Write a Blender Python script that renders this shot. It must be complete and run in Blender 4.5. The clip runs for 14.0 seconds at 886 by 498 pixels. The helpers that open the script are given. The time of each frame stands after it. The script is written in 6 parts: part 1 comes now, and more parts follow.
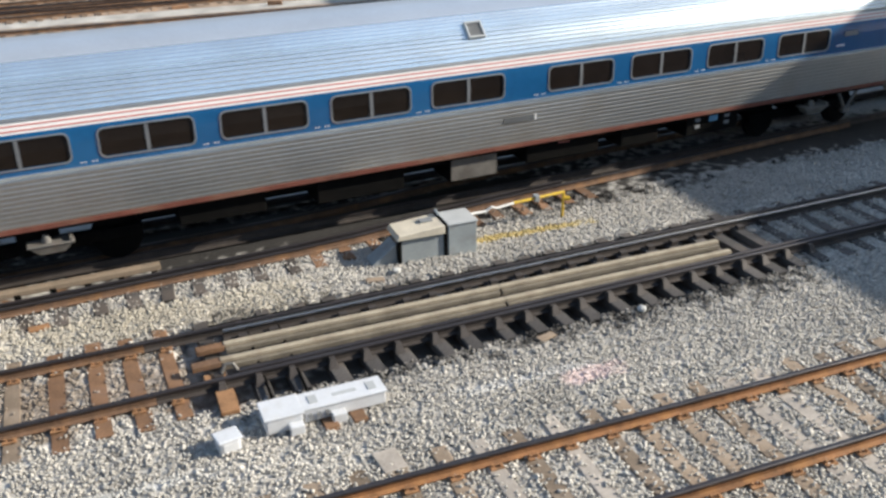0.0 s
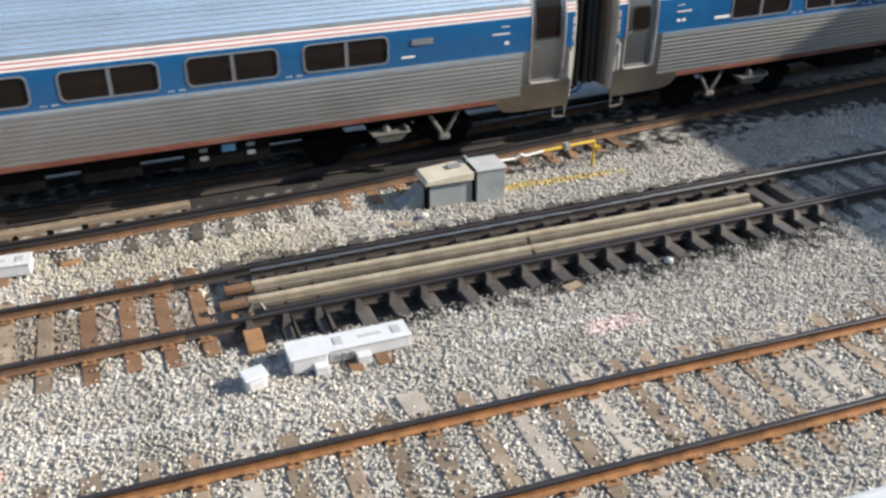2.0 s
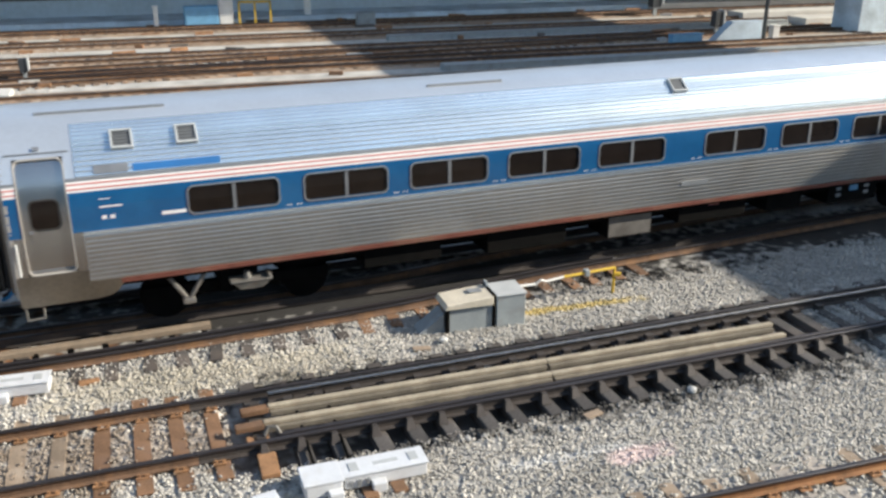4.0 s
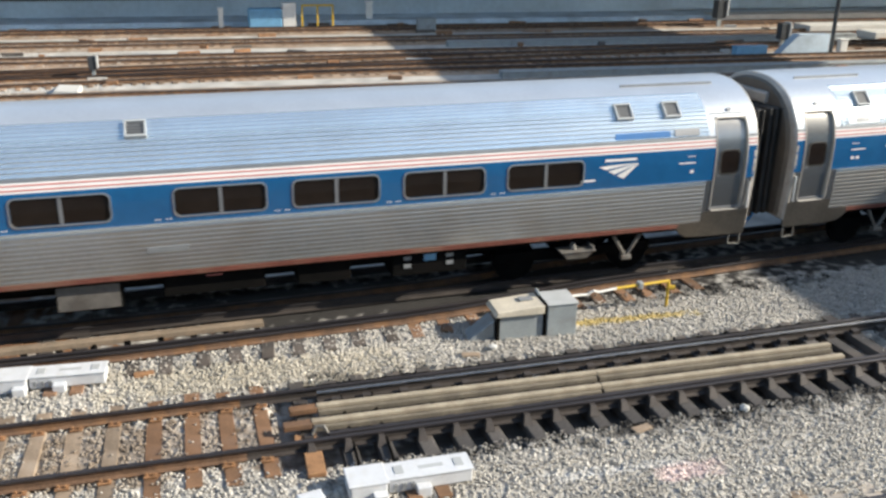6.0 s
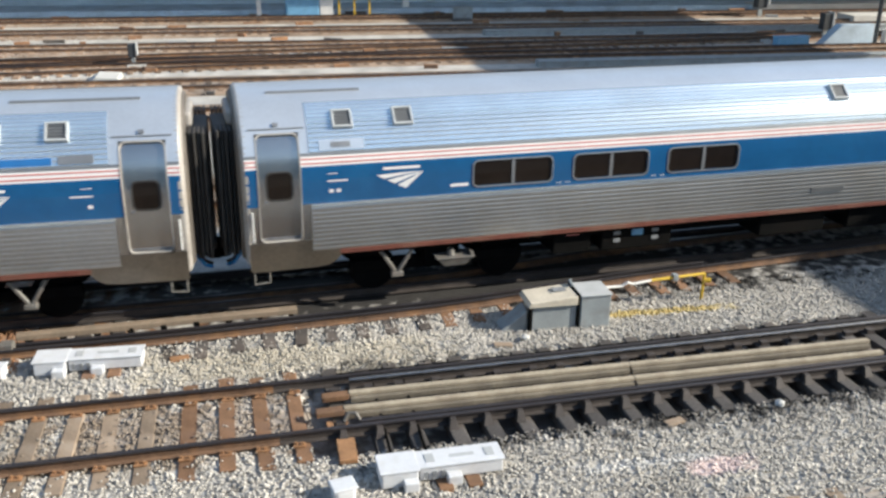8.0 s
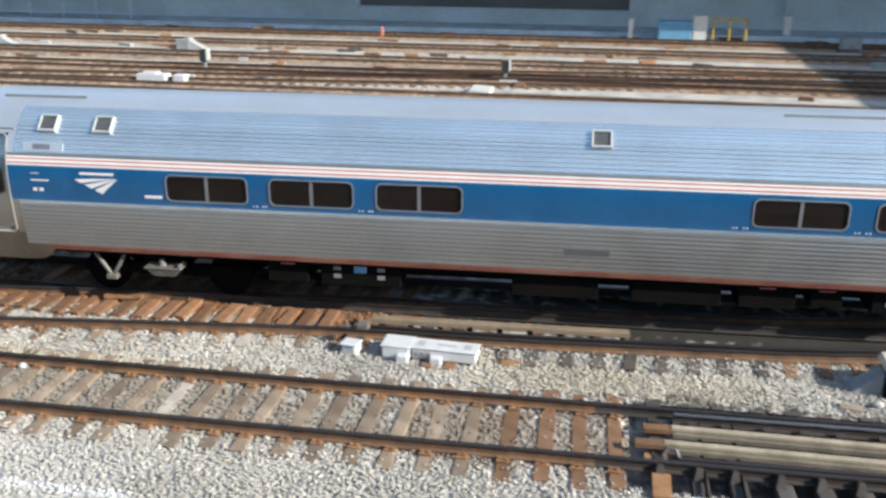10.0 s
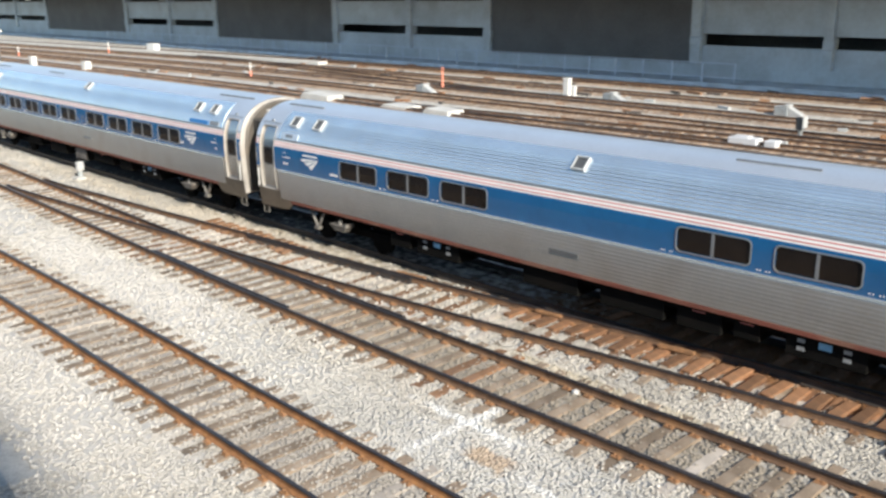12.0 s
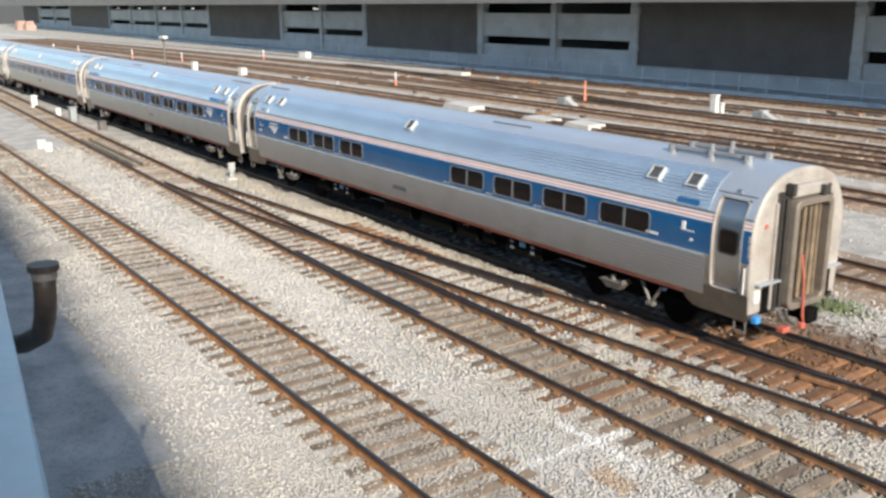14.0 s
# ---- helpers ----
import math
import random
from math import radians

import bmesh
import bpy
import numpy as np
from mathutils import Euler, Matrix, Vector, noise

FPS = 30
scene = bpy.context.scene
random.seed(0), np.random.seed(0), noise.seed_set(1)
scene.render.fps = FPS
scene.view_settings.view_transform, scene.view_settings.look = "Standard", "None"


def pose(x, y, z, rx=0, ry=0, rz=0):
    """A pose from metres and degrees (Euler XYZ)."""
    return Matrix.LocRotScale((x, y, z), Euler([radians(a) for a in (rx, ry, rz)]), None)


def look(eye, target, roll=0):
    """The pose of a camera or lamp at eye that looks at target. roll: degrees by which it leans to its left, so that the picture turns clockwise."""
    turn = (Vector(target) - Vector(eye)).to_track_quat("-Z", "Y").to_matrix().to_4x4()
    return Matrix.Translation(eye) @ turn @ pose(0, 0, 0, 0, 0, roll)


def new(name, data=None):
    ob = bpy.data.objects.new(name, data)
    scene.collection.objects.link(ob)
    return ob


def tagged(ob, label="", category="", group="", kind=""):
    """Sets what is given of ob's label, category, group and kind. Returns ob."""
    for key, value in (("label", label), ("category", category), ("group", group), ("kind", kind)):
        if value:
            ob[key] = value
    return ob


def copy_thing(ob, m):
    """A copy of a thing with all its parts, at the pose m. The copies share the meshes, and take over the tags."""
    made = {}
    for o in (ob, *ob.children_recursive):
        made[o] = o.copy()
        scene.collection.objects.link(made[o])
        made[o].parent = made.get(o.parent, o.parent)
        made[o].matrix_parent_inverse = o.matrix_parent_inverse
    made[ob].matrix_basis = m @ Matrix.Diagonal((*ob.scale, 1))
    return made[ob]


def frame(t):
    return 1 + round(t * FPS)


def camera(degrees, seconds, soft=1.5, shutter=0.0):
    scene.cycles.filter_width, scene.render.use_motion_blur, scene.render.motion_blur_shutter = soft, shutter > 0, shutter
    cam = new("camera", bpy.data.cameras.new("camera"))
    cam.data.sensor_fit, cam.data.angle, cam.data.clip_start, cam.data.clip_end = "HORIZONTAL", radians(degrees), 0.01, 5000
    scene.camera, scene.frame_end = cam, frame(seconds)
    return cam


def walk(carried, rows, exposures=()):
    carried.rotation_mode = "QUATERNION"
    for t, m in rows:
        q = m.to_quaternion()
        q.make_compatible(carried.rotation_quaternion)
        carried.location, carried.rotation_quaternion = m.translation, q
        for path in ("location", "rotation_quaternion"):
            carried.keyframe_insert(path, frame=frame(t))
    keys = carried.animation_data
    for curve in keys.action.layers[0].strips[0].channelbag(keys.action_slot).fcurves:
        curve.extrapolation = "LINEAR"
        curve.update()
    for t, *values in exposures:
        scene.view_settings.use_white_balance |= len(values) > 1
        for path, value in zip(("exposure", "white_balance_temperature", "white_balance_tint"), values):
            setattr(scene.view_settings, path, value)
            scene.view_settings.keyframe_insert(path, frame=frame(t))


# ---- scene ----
cam = camera(52.2, 14.0, soft=2.7, shutter=0.2)

PATH = [
    (0.0, 64.62, 0.71, -21.41), (0.5, 63.15, 0.48, -19.70), (1.0, 62.22, 0.14, -18.91),
    (1.5, 61.75, -0.01, -19.07), (2.0, 61.22, 0.11, -19.17), (2.5, 60.64, 0.90, -18.81),
    (3.0, 61.20, 0.76, -19.09), (3.5, 66.51, 0.80, -18.95), (4.0, 69.08, -0.14, -17.66),
    (4.2, 69.50, -0.57, -16.89), (6.5, 69.43, -0.61, -13.49), (7.0, 69.50, -0.61, -12.99),
    (7.2, 69.35, -0.60, -12.64), (9.3, 68.38, -2.65, -3.32), (9.5, 68.65, -2.25, 0.92),
    (10.0, 69.90, -0.15, 11.02), (10.5, 72.41, -1.02, 21.62), (11.0, 75.31, 0.04, 32.91),
    (11.5, 75.64, 0.40, 39.77), (12.0, 74.03, 0.81, 47.12), (12.5, 74.23, 0.50, 53.01),
    (13.0, 74.32, 0.27, 55.31), (13.5, 74.85, 0.0, 55.92), (14.0, 74.84, 0.27, 56.04)]
EYE = 7.19
walk(cam, [(t, pose(0, 0, EYE, rx, ry, rz)) for t, rx, ry, rz in PATH], exposures=[(0.0, 0.91, 6700, 7), (1.5, 0.89, 6800, 7.5), (2.4, 1.11, 6750, 8), (3.1, 1.06, 6730, 7.5), (4.0, 0.99, 6750, 6.5), (6.5, 1.03, 6830, 6.5), (9.5, 0.97, 6450, 5.5), (10.5, 0.99, 6450, 5.5), (11.0, 1.21, 6630, 6.5), (11.5, 1.02, 6650, 6), (12.2, 0.91, 6650, 7), (13.0, 0.76, 6710, 8), (14.0, 0.71, 6750, 8.5)])

# ---- light ----
SUN_EL, SUN_AZ = 27.5, 105.5        # azimuth from +y towards +x
world = bpy.data.worlds.new("sky")
scene.world = world
world.use_nodes = True
wn = world.node_tree.nodes
sky = wn.new("ShaderNodeTexSky")
sky.sky_type = "NISHITA"
sky.sun_disc = False
sky.sun_elevation, sky.sun_rotation = radians(SUN_EL), radians(SUN_AZ)
sky.air_density, sky.dust_density, sky.ozone_density = 1.0, 0.7, 1.1
wn["Background"].inputs["Strength"].default_value = 0.12
world.node_tree.links.new(sky.outputs[0], wn["Background"].inputs["Color"])
sun = new("sun", bpy.data.lights.new("sun", "SUN"))
sun.data.energy, sun.data.angle, sun.data.color = 4.2, radians(0.53), (1.0, 0.935, 0.85)
sa, se = radians(SUN_AZ), radians(SUN_EL)
SUN_DIR = Vector((math.sin(sa) * math.cos(se), math.cos(sa) * math.cos(se), math.sin(se)))
sun.matrix_world = look(SUN_DIR * 100, (0, 0, 0))


# ---- materials ----
def material(name, color, rough=0.6, metal=0.0, vary=0.25, scale=3.0, fine=40.0, bump=0.3, tint=None, tint_amount=0.5, tint_scale=1.2,
             tint_low=0.5, spec=0.5, island=False, per_object=0.0, dist=0.01):
    """Two scales of noise on the colour, a stain colour in patches, and fine relief."""
    m = bpy.data.materials.new(name)
    m.use_nodes = True
    nt = m.node_tree
    n, link = nt.nodes, nt.links.new
    b = n["Principled BSDF"]
    b.inputs["Roughness"].default_value, b.inputs["Metallic"].default_value = rough, metal
    b.inputs["Specular IOR Level"].default_value = spec
    co = n.new("ShaderNodeNewGeometry")
    tc = n.new("ShaderNodeTexCoord")
    big, small = n.new("ShaderNodeTexNoise"), n.new("ShaderNodeTexNoise")
    big.inputs["Scale"].default_value, small.inputs["Scale"].default_value = scale, fine
    big.inputs["Detail"].default_value, small.inputs["Detail"].default_value = 5.0, 4.0
    link(tc.outputs["Object"], big.inputs["Vector"])
    link(tc.outputs["Object"], small.inputs["Vector"])
    add = n.new("ShaderNodeMath")
    add.operation = "MULTIPLY_ADD"
    link(small.outputs[0], add.inputs[0])
    add.inputs[1].default_value = 0.6
    link(big.outputs[0], add.inputs[2])
    ramp = n.new("ShaderNodeMapRange")
    ramp.inputs["From Min"].default_value, ramp.inputs["From Max"].default_value = 0.5, 1.1
    ramp.inputs["To Min"].default_value, ramp.inputs["To Max"].default_value = 1.0 - vary, 1.0 + vary
    link(add.outputs[0], ramp.inputs["Value"])
    mul = n.new("ShaderNodeVectorMath")
    mul.operation = "SCALE"
    mul.inputs[0].default_value = color
    link(ramp.outputs[0], mul.inputs["Scale"])
    out = mul.outputs[0]
    if tint:
        patch = n.new("ShaderNodeTexNoise")
        patch.inputs["Scale"].default_value, patch.inputs["Detail"].default_value = tint_scale, 6.0
        link(tc.outputs["Object"], patch.inputs["Vector"])
        pr = n.new("ShaderNodeMapRange")
        pr.inputs["From Min"].default_value, pr.inputs["From Max"].default_value = tint_low, tint_low + 0.18
        pr.inputs["To Max"].default_value = tint_amount
        link(patch.outputs[0], pr.inputs["Value"])
        mix = n.new("ShaderNodeMix")
        mix.data_type = "RGBA"
        link(pr.outputs[0], mix.inputs[0])
        link(out, mix.inputs[6])
        mix.inputs[7].default_value = (*tint, 1)
        out = mix.outputs[2]
    if island or per_object:
        rnd = co.outputs["Random Per Island"] if island else n.new("ShaderNodeObjectInfo").outputs["Random"]
        rr = n.new("ShaderNodeMapRange")
        k = per_object or 0.6
        rr.inputs["To Min"].default_value, rr.inputs["To Max"].default_value = 1 - k, 1 + k
        link(rnd, rr.inputs["Value"])
        m2 = n.new("ShaderNodeVectorMath")
        m2.operation = "SCALE"
        link(out, m2.inputs[0])
        link(rr.outputs[0], m2.inputs["Scale"])
        out = m2.outputs[0]
    link(out, b.inputs["Base Color"])
    if bump:
        bp = n.new("ShaderNodeBump")
        bp.inputs["Strength"].default_value, bp.inputs["Distance"].default_value = bump, dist
        link(add.outputs[0], bp.inputs["Height"])
        link(bp.outputs[0], b.inputs["Normal"])
    return m


def paint_patches(m, patches):
    """Sprayed paint, spilt stuff and the shade under the train, painted on the ground: soft boxes (x, y, half x, half
    y, colour, amount), broken up by noise.
    """
    nt = m.node_tree
    n, link = nt.nodes, nt.links.new
    b = n["Principled BSDF"]
    src = b.inputs["Base Color"].links[0].from_socket
    geo = n.new("ShaderNodeNewGeometry")
    sep = n.new("ShaderNodeSeparateXYZ")
    link(geo.outputs["Position"], sep.inputs[0])
    nz = n.new("ShaderNodeTexNoise")
    nz.inputs["Scale"].default_value, nz.inputs["Detail"].default_value = 4.0, 6.0
    link(geo.outputs["Position"], nz.inputs["Vector"])

    def math_node(op, a, c):
        k = n.new("ShaderNodeMath")
        k.operation = op
        for i, v in enumerate((a, c)):
            if isinstance(v, (int, float)):
                k.inputs[i].default_value = v
            else:
                link(v, k.inputs[i])
        return k.outputs[0]
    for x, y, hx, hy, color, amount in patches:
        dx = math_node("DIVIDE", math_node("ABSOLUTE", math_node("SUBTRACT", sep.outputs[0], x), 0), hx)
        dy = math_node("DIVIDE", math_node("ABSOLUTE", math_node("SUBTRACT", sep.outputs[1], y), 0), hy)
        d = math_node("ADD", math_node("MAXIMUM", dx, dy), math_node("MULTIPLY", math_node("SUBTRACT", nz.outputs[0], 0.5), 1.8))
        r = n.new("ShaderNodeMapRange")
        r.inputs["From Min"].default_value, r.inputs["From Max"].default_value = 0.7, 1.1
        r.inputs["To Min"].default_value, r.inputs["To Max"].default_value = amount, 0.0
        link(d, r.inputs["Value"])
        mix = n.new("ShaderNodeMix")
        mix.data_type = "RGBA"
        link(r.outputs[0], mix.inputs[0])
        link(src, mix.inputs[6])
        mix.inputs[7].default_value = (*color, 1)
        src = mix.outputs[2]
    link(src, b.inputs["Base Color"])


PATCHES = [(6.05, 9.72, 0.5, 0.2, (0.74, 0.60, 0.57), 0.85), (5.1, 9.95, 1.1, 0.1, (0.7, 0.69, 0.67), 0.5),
           (-2.8, 9.15, 0.5, 0.14, (0.55, 0.22, 0.2), 0.6), (-0.9, 9.55, 1.6, 0.12, (0.72, 0.72, 0.70), 0.35),
           (0.4, 13.9, 2.6, 0.55, (0.52, 0.44, 0.29), 0.3), (7.4, 14.6, 1.6, 0.12, (0.62, 0.44, 0.06), 0.6),
           (-8.6, 9.5, 2.6, 1.0, (0.56, 0.55, 0.53), 0.5), (-10.5, 10.15, 1.3, 0.11, (0.72, 0.72, 0.71), 0.75), (-10.45, 9.8, 0.12, 1.5, (0.72, 0.72, 0.71), 0.75), (-7.4, 9.35, 1.2, 0.1, (0.72, 0.72, 0.71), 0.7),
           (-10.3, 11.85, 9.7, 0.8, (0.22, 0.18, 0.13), 0.65), (-16.0, 7.3, 14.0, 0.75, (0.25, 0.215, 0.185), 0.45),
           (-13.5, 9.0, 5.0, 0.9, (0.52, 0.51, 0.49), 0.45), (-9.3, 9.5, 0.5, 0.25, (0.42, 0.28, 0.16), 0.6),
           (-19.0, 5.2, 8.0, 1.2, (0.52, 0.5, 0.48), 0.5), (-24.0, 9.4, 6.0, 0.9, (0.66, 0.64, 0.62), 0.4),
           (-40.0, 9.3, 12.0, 1.0, (0.60, 0.58, 0.55), 0.4), (-9.0, 13.0, 3.5, 0.2, (0.48, 0.38, 0.2), 0.3),
           # The three near-black boxes around y 17 paint the shade under the train.
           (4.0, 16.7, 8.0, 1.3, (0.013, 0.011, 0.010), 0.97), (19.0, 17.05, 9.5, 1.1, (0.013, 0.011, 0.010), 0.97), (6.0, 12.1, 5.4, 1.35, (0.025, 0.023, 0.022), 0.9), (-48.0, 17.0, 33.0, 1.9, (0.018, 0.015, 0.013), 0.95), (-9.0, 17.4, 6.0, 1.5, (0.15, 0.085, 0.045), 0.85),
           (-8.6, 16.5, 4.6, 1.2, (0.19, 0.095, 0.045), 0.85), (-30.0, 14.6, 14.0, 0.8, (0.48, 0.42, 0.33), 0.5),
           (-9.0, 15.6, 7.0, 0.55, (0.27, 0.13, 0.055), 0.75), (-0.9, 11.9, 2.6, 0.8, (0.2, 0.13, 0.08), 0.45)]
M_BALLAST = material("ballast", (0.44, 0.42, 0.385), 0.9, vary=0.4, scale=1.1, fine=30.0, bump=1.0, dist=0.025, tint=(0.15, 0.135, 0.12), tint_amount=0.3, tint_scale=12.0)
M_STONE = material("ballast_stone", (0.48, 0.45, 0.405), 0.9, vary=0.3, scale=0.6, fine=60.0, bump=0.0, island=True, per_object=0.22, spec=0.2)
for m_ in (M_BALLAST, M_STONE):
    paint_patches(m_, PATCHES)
M_BED = material("rusty_trackbed", (0.28, 0.20, 0.14), 0.9, vary=0.6, scale=0.8, fine=9.0, bump=1.0, dist=0.04, tint=(0.33, 0.30, 0.26), tint_amount=0.55, tint_scale=0.7)
M_SLEEPER = material("sleeper_wood", (0.225, 0.168, 0.118), 0.85, vary=0.4, scale=2.0, fine=30.0, bump=0.6, tint=(0.30, 0.25, 0.2), tint_amount=0.5, tint_scale=2.5, per_object=0.3)
M_RUSTSLEEPER = material("rusted_sleeper_wood", (0.215, 0.115, 0.06), 0.85, vary=0.45, scale=2.5, fine=25.0, bump=0.6, tint=(0.16, 0.10, 0.07), tint_amount=0.6, tint_scale=2.0, per_object=0.35)
M_ORANGESLEEPER = material("orange_rusted_sleeper", (0.27, 0.135, 0.068), 0.9, vary=0.45, scale=3.0, fine=25.0, bump=0.6, tint=(0.14, 0.08, 0.045), tint_amount=0.7, tint_scale=2.0, per_object=0.45)
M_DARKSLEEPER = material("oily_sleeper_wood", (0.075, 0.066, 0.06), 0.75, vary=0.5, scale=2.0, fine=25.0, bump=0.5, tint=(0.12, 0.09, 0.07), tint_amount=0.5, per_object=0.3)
M_PALESLEEPER = material("pale_sleeper_wood", (0.40, 0.35, 0.30), 0.85, vary=0.3, scale=2.0, fine=25.0, bump=0.5, per_object=0.2)
M_RAILHEAD = material("rail_head_steel", (0.055, 0.05, 0.053), 0.38, 0.5, vary=0.3, scale=1.0, fine=15.0, bump=0.05, tint=(0.06, 0.045, 0.04), tint_amount=0.5, tint_scale=0.8)
M_SHINYHEAD = material("worn_rail_head_steel", (0.45, 0.44, 0.43), 0.25, 0.95, vary=0.15, bump=0.03)
M_RAILRUST = material("rail_rust", (0.13, 0.075, 0.045), 0.85, vary=0.5, scale=4.0, fine=35.0, bump=0.4, tint=(0.24, 0.125, 0.055), tint_amount=0.7, tint_scale=3.0)
M_RAILORANGE = material("orange_rail_rust", (0.24, 0.115, 0.05), 0.85, vary=0.5, scale=4.0, fine=35.0, bump=0.4, tint=(0.36, 0.18, 0.065), tint_amount=0.7, tint_scale=3.0)
M_RAILDARK = material("oily_and_shaded_rail_side", (0.06, 0.05, 0.045), 0.6, 0.2, vary=0.4, bump=0.2)
M_PLATERUST = material("orange_rust", (0.27, 0.14, 0.065), 0.9, vary=0.5, scale=6.0, fine=50.0, bump=0.5, tint=(0.2, 0.1, 0.05), tint_amount=0.6)
# Blue in this steel's colour stands in for sky reflected by the roof.
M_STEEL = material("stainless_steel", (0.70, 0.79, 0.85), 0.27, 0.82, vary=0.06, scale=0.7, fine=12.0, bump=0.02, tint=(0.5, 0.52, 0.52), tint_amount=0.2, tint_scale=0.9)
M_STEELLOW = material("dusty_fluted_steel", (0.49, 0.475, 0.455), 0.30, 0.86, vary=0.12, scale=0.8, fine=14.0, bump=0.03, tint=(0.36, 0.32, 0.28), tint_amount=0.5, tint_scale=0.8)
M_DOORSTEEL = material("brushed_door_steel", (0.46, 0.45, 0.435), 0.25, 0.95, vary=0.08, scale=1.5, fine=20.0, bump=0.02)
M_BEIGESTEEL = material("road_dusted_steel", (0.41, 0.38, 0.345), 0.5, 0.2, vary=0.25, scale=1.6, fine=14.0, bump=0.08, tint=(0.28, 0.22, 0.17), tint_amount=0.5)
M_BLUE = material("blue_paint", (0.006, 0.082, 0.215), 0.25, vary=0.12, scale=0.9, fine=6.0, bump=0.02, tint=(0.01, 0.105, 0.25), tint_amount=0.5, tint_scale=1.5, spec=0.5)
M_BLUE.node_tree.nodes["Principled BSDF"].inputs["Coat Weight"].default_value = 0.7
M_BLUE.node_tree.nodes["Principled BSDF"].inputs["Coat Roughness"].default_value = 0.12
M_LIGHTBLUE = material("light_blue_panel", (0.012, 0.13, 0.36), 0.6, vary=0.1, bump=0.0)
M_WHITE = material("white_stripe_paint", (0.74, 0.72, 0.70), 0.4, vary=0.06, bump=0.02)
M_RED = material("red_stripe_paint", (0.52, 0.17, 0.15), 0.4, vary=0.1, bump=0.02)
M_SILLRED = material("faded_red_sill", (0.17, 0.055, 0.038), 0.6, vary=0.3, scale=1.5, fine=14.0, bump=0.1, tint=(0.22, 0.13, 0.09), tint_amount=0.6)
M_GUTTER = material("grey_gutter", (0.23, 0.235, 0.245), 0.5, 0.5, vary=0.15, bump=0.05)
M_GLASS = material("tinted_glass", (0.014, 0.010, 0.008), 0.12, vary=0.3, scale=1.0, fine=5.0, bump=0.0, spec=0.25)
M_RUBBER = material("black_rubber", (0.035, 0.032, 0.029), 0.6, vary=0.3, bump=0.2)
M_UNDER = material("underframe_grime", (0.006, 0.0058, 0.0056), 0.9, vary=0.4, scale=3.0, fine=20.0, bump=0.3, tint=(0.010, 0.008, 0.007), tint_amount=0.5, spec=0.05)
M_BRACKET = material("pale_bracket_paint", (0.16, 0.15, 0.135), 0.6, 0.2, vary=0.3, scale=6.0, fine=30.0, bump=0.2, tint=(0.18, 0.13, 0.1), tint_amount=0.5, tint_scale=5.0)
M_BOXFACE = material("dusty_box_paint", (0.11, 0.10, 0.09), 0.7, vary=0.3, scale=5.0, fine=30.0, bump=0.2, tint=(0.05, 0.04, 0.035), tint_amount=0.6, tint_scale=4.0)
M_GANGWAY = material("worn_gangway_steel", (0.22, 0.19, 0.155), 0.55, 0.3, vary=0.3, scale=3.0, fine=20.0, bump=0.1, tint=(0.14, 0.11, 0.09), tint_amount=0.6, tint_scale=3.0)
M_CURTAIN = material("worn_brown_curtain", (0.20, 0.15, 0.10), 0.8, vary=0.35, scale=3.0, fine=20.0, bump=0.2, tint=(0.10, 0.075, 0.055), tint_amount=0.6)
M_ENDDOOR = material("brown_end_door", (0.075, 0.055, 0.038), 0.7, vary=0.3, scale=3.0, fine=20.0, bump=0.1, tint=(0.08, 0.06, 0.045), tint_amount=0.6)
M_SKIRT = material("dusty_skirt_steel", (0.215, 0.19, 0.16), 0.32, 0.85, vary=0.25, scale=1.6, fine=14.0, bump=0.06, tint=(0.2, 0.165, 0.13), tint_amount=0.5)
M_PLAINSTEEL = material("plain_matte_steel", (0.57, 0.605, 0.645), 0.36, 0.6, vary=0.08, scale=0.9, fine=14.0, bump=0.02)
M_TUBE = material("lit_tube_lamp", (0.9, 0.9, 0.88), 0.5, vary=0.02, bump=0.0)
M_TUBE.node_tree.nodes["Principled BSDF"].inputs["Emission Color"].default_value = (1.0, 0.98, 0.92, 1)
M_TUBE.node_tree.nodes["Principled BSDF"].inputs["Emission Strength"].default_value = 1.2
M_MACHINE = material("white_machine_paint", (0.60, 0.61, 0.63), 0.4, vary=0.1, scale=4.0, fine=30.0, bump=0.08, tint=(0.5, 0.48, 0.44), tint_amount=0.35, tint_scale=5.0)
M_MACHINEDARK = material("grey_plate", (0.26, 0.27, 0.28), 0.5, 0.3, vary=0.2, bump=0.1)
M_GRILLE = material("dark_vent_grille", (0.11, 0.115, 0.12), 0.6, 0.2, vary=0.2, bump=0.1)
M_GREYBOX = material("grey_steel_box", (0.33, 0.36, 0.37), 0.55, 0.2, vary=0.15, scale=2.0, fine=20.0, bump=0.1, tint=(0.22, 0.20, 0.17), tint_amount=0.4, tint_scale=3.0)
M_BOXTOP = material("weathered_box_lid", (0.56, 0.50, 0.40), 0.7, vary=0.2, scale=3.0, fine=20.0, bump=0.1)
M_YELLOW = material("yellow_pipe_paint", (0.62, 0.40, 0.03), 0.5, vary=0.2, bump=0.1, tint=(0.4, 0.28, 0.1), tint_amount=0.5, tint_scale=6.0)
M_TIMBER = material("pale_cover_timber", (0.34, 0.29, 0.215), 0.8, vary=0.3, scale=2.5, fine=22.0, bump=0.4, tint=(0.22, 0.17, 0.12), tint_amount=0.6, tint_scale=3.0)
M_BOARD = material("brown_cover_board", (0.235, 0.175, 0.12), 0.8, vary=0.3, scale=2.5, fine=22.0, bump=0.4, tint=(0.18, 0.14, 0.10), tint_amount=0.6, tint_scale=3.0)
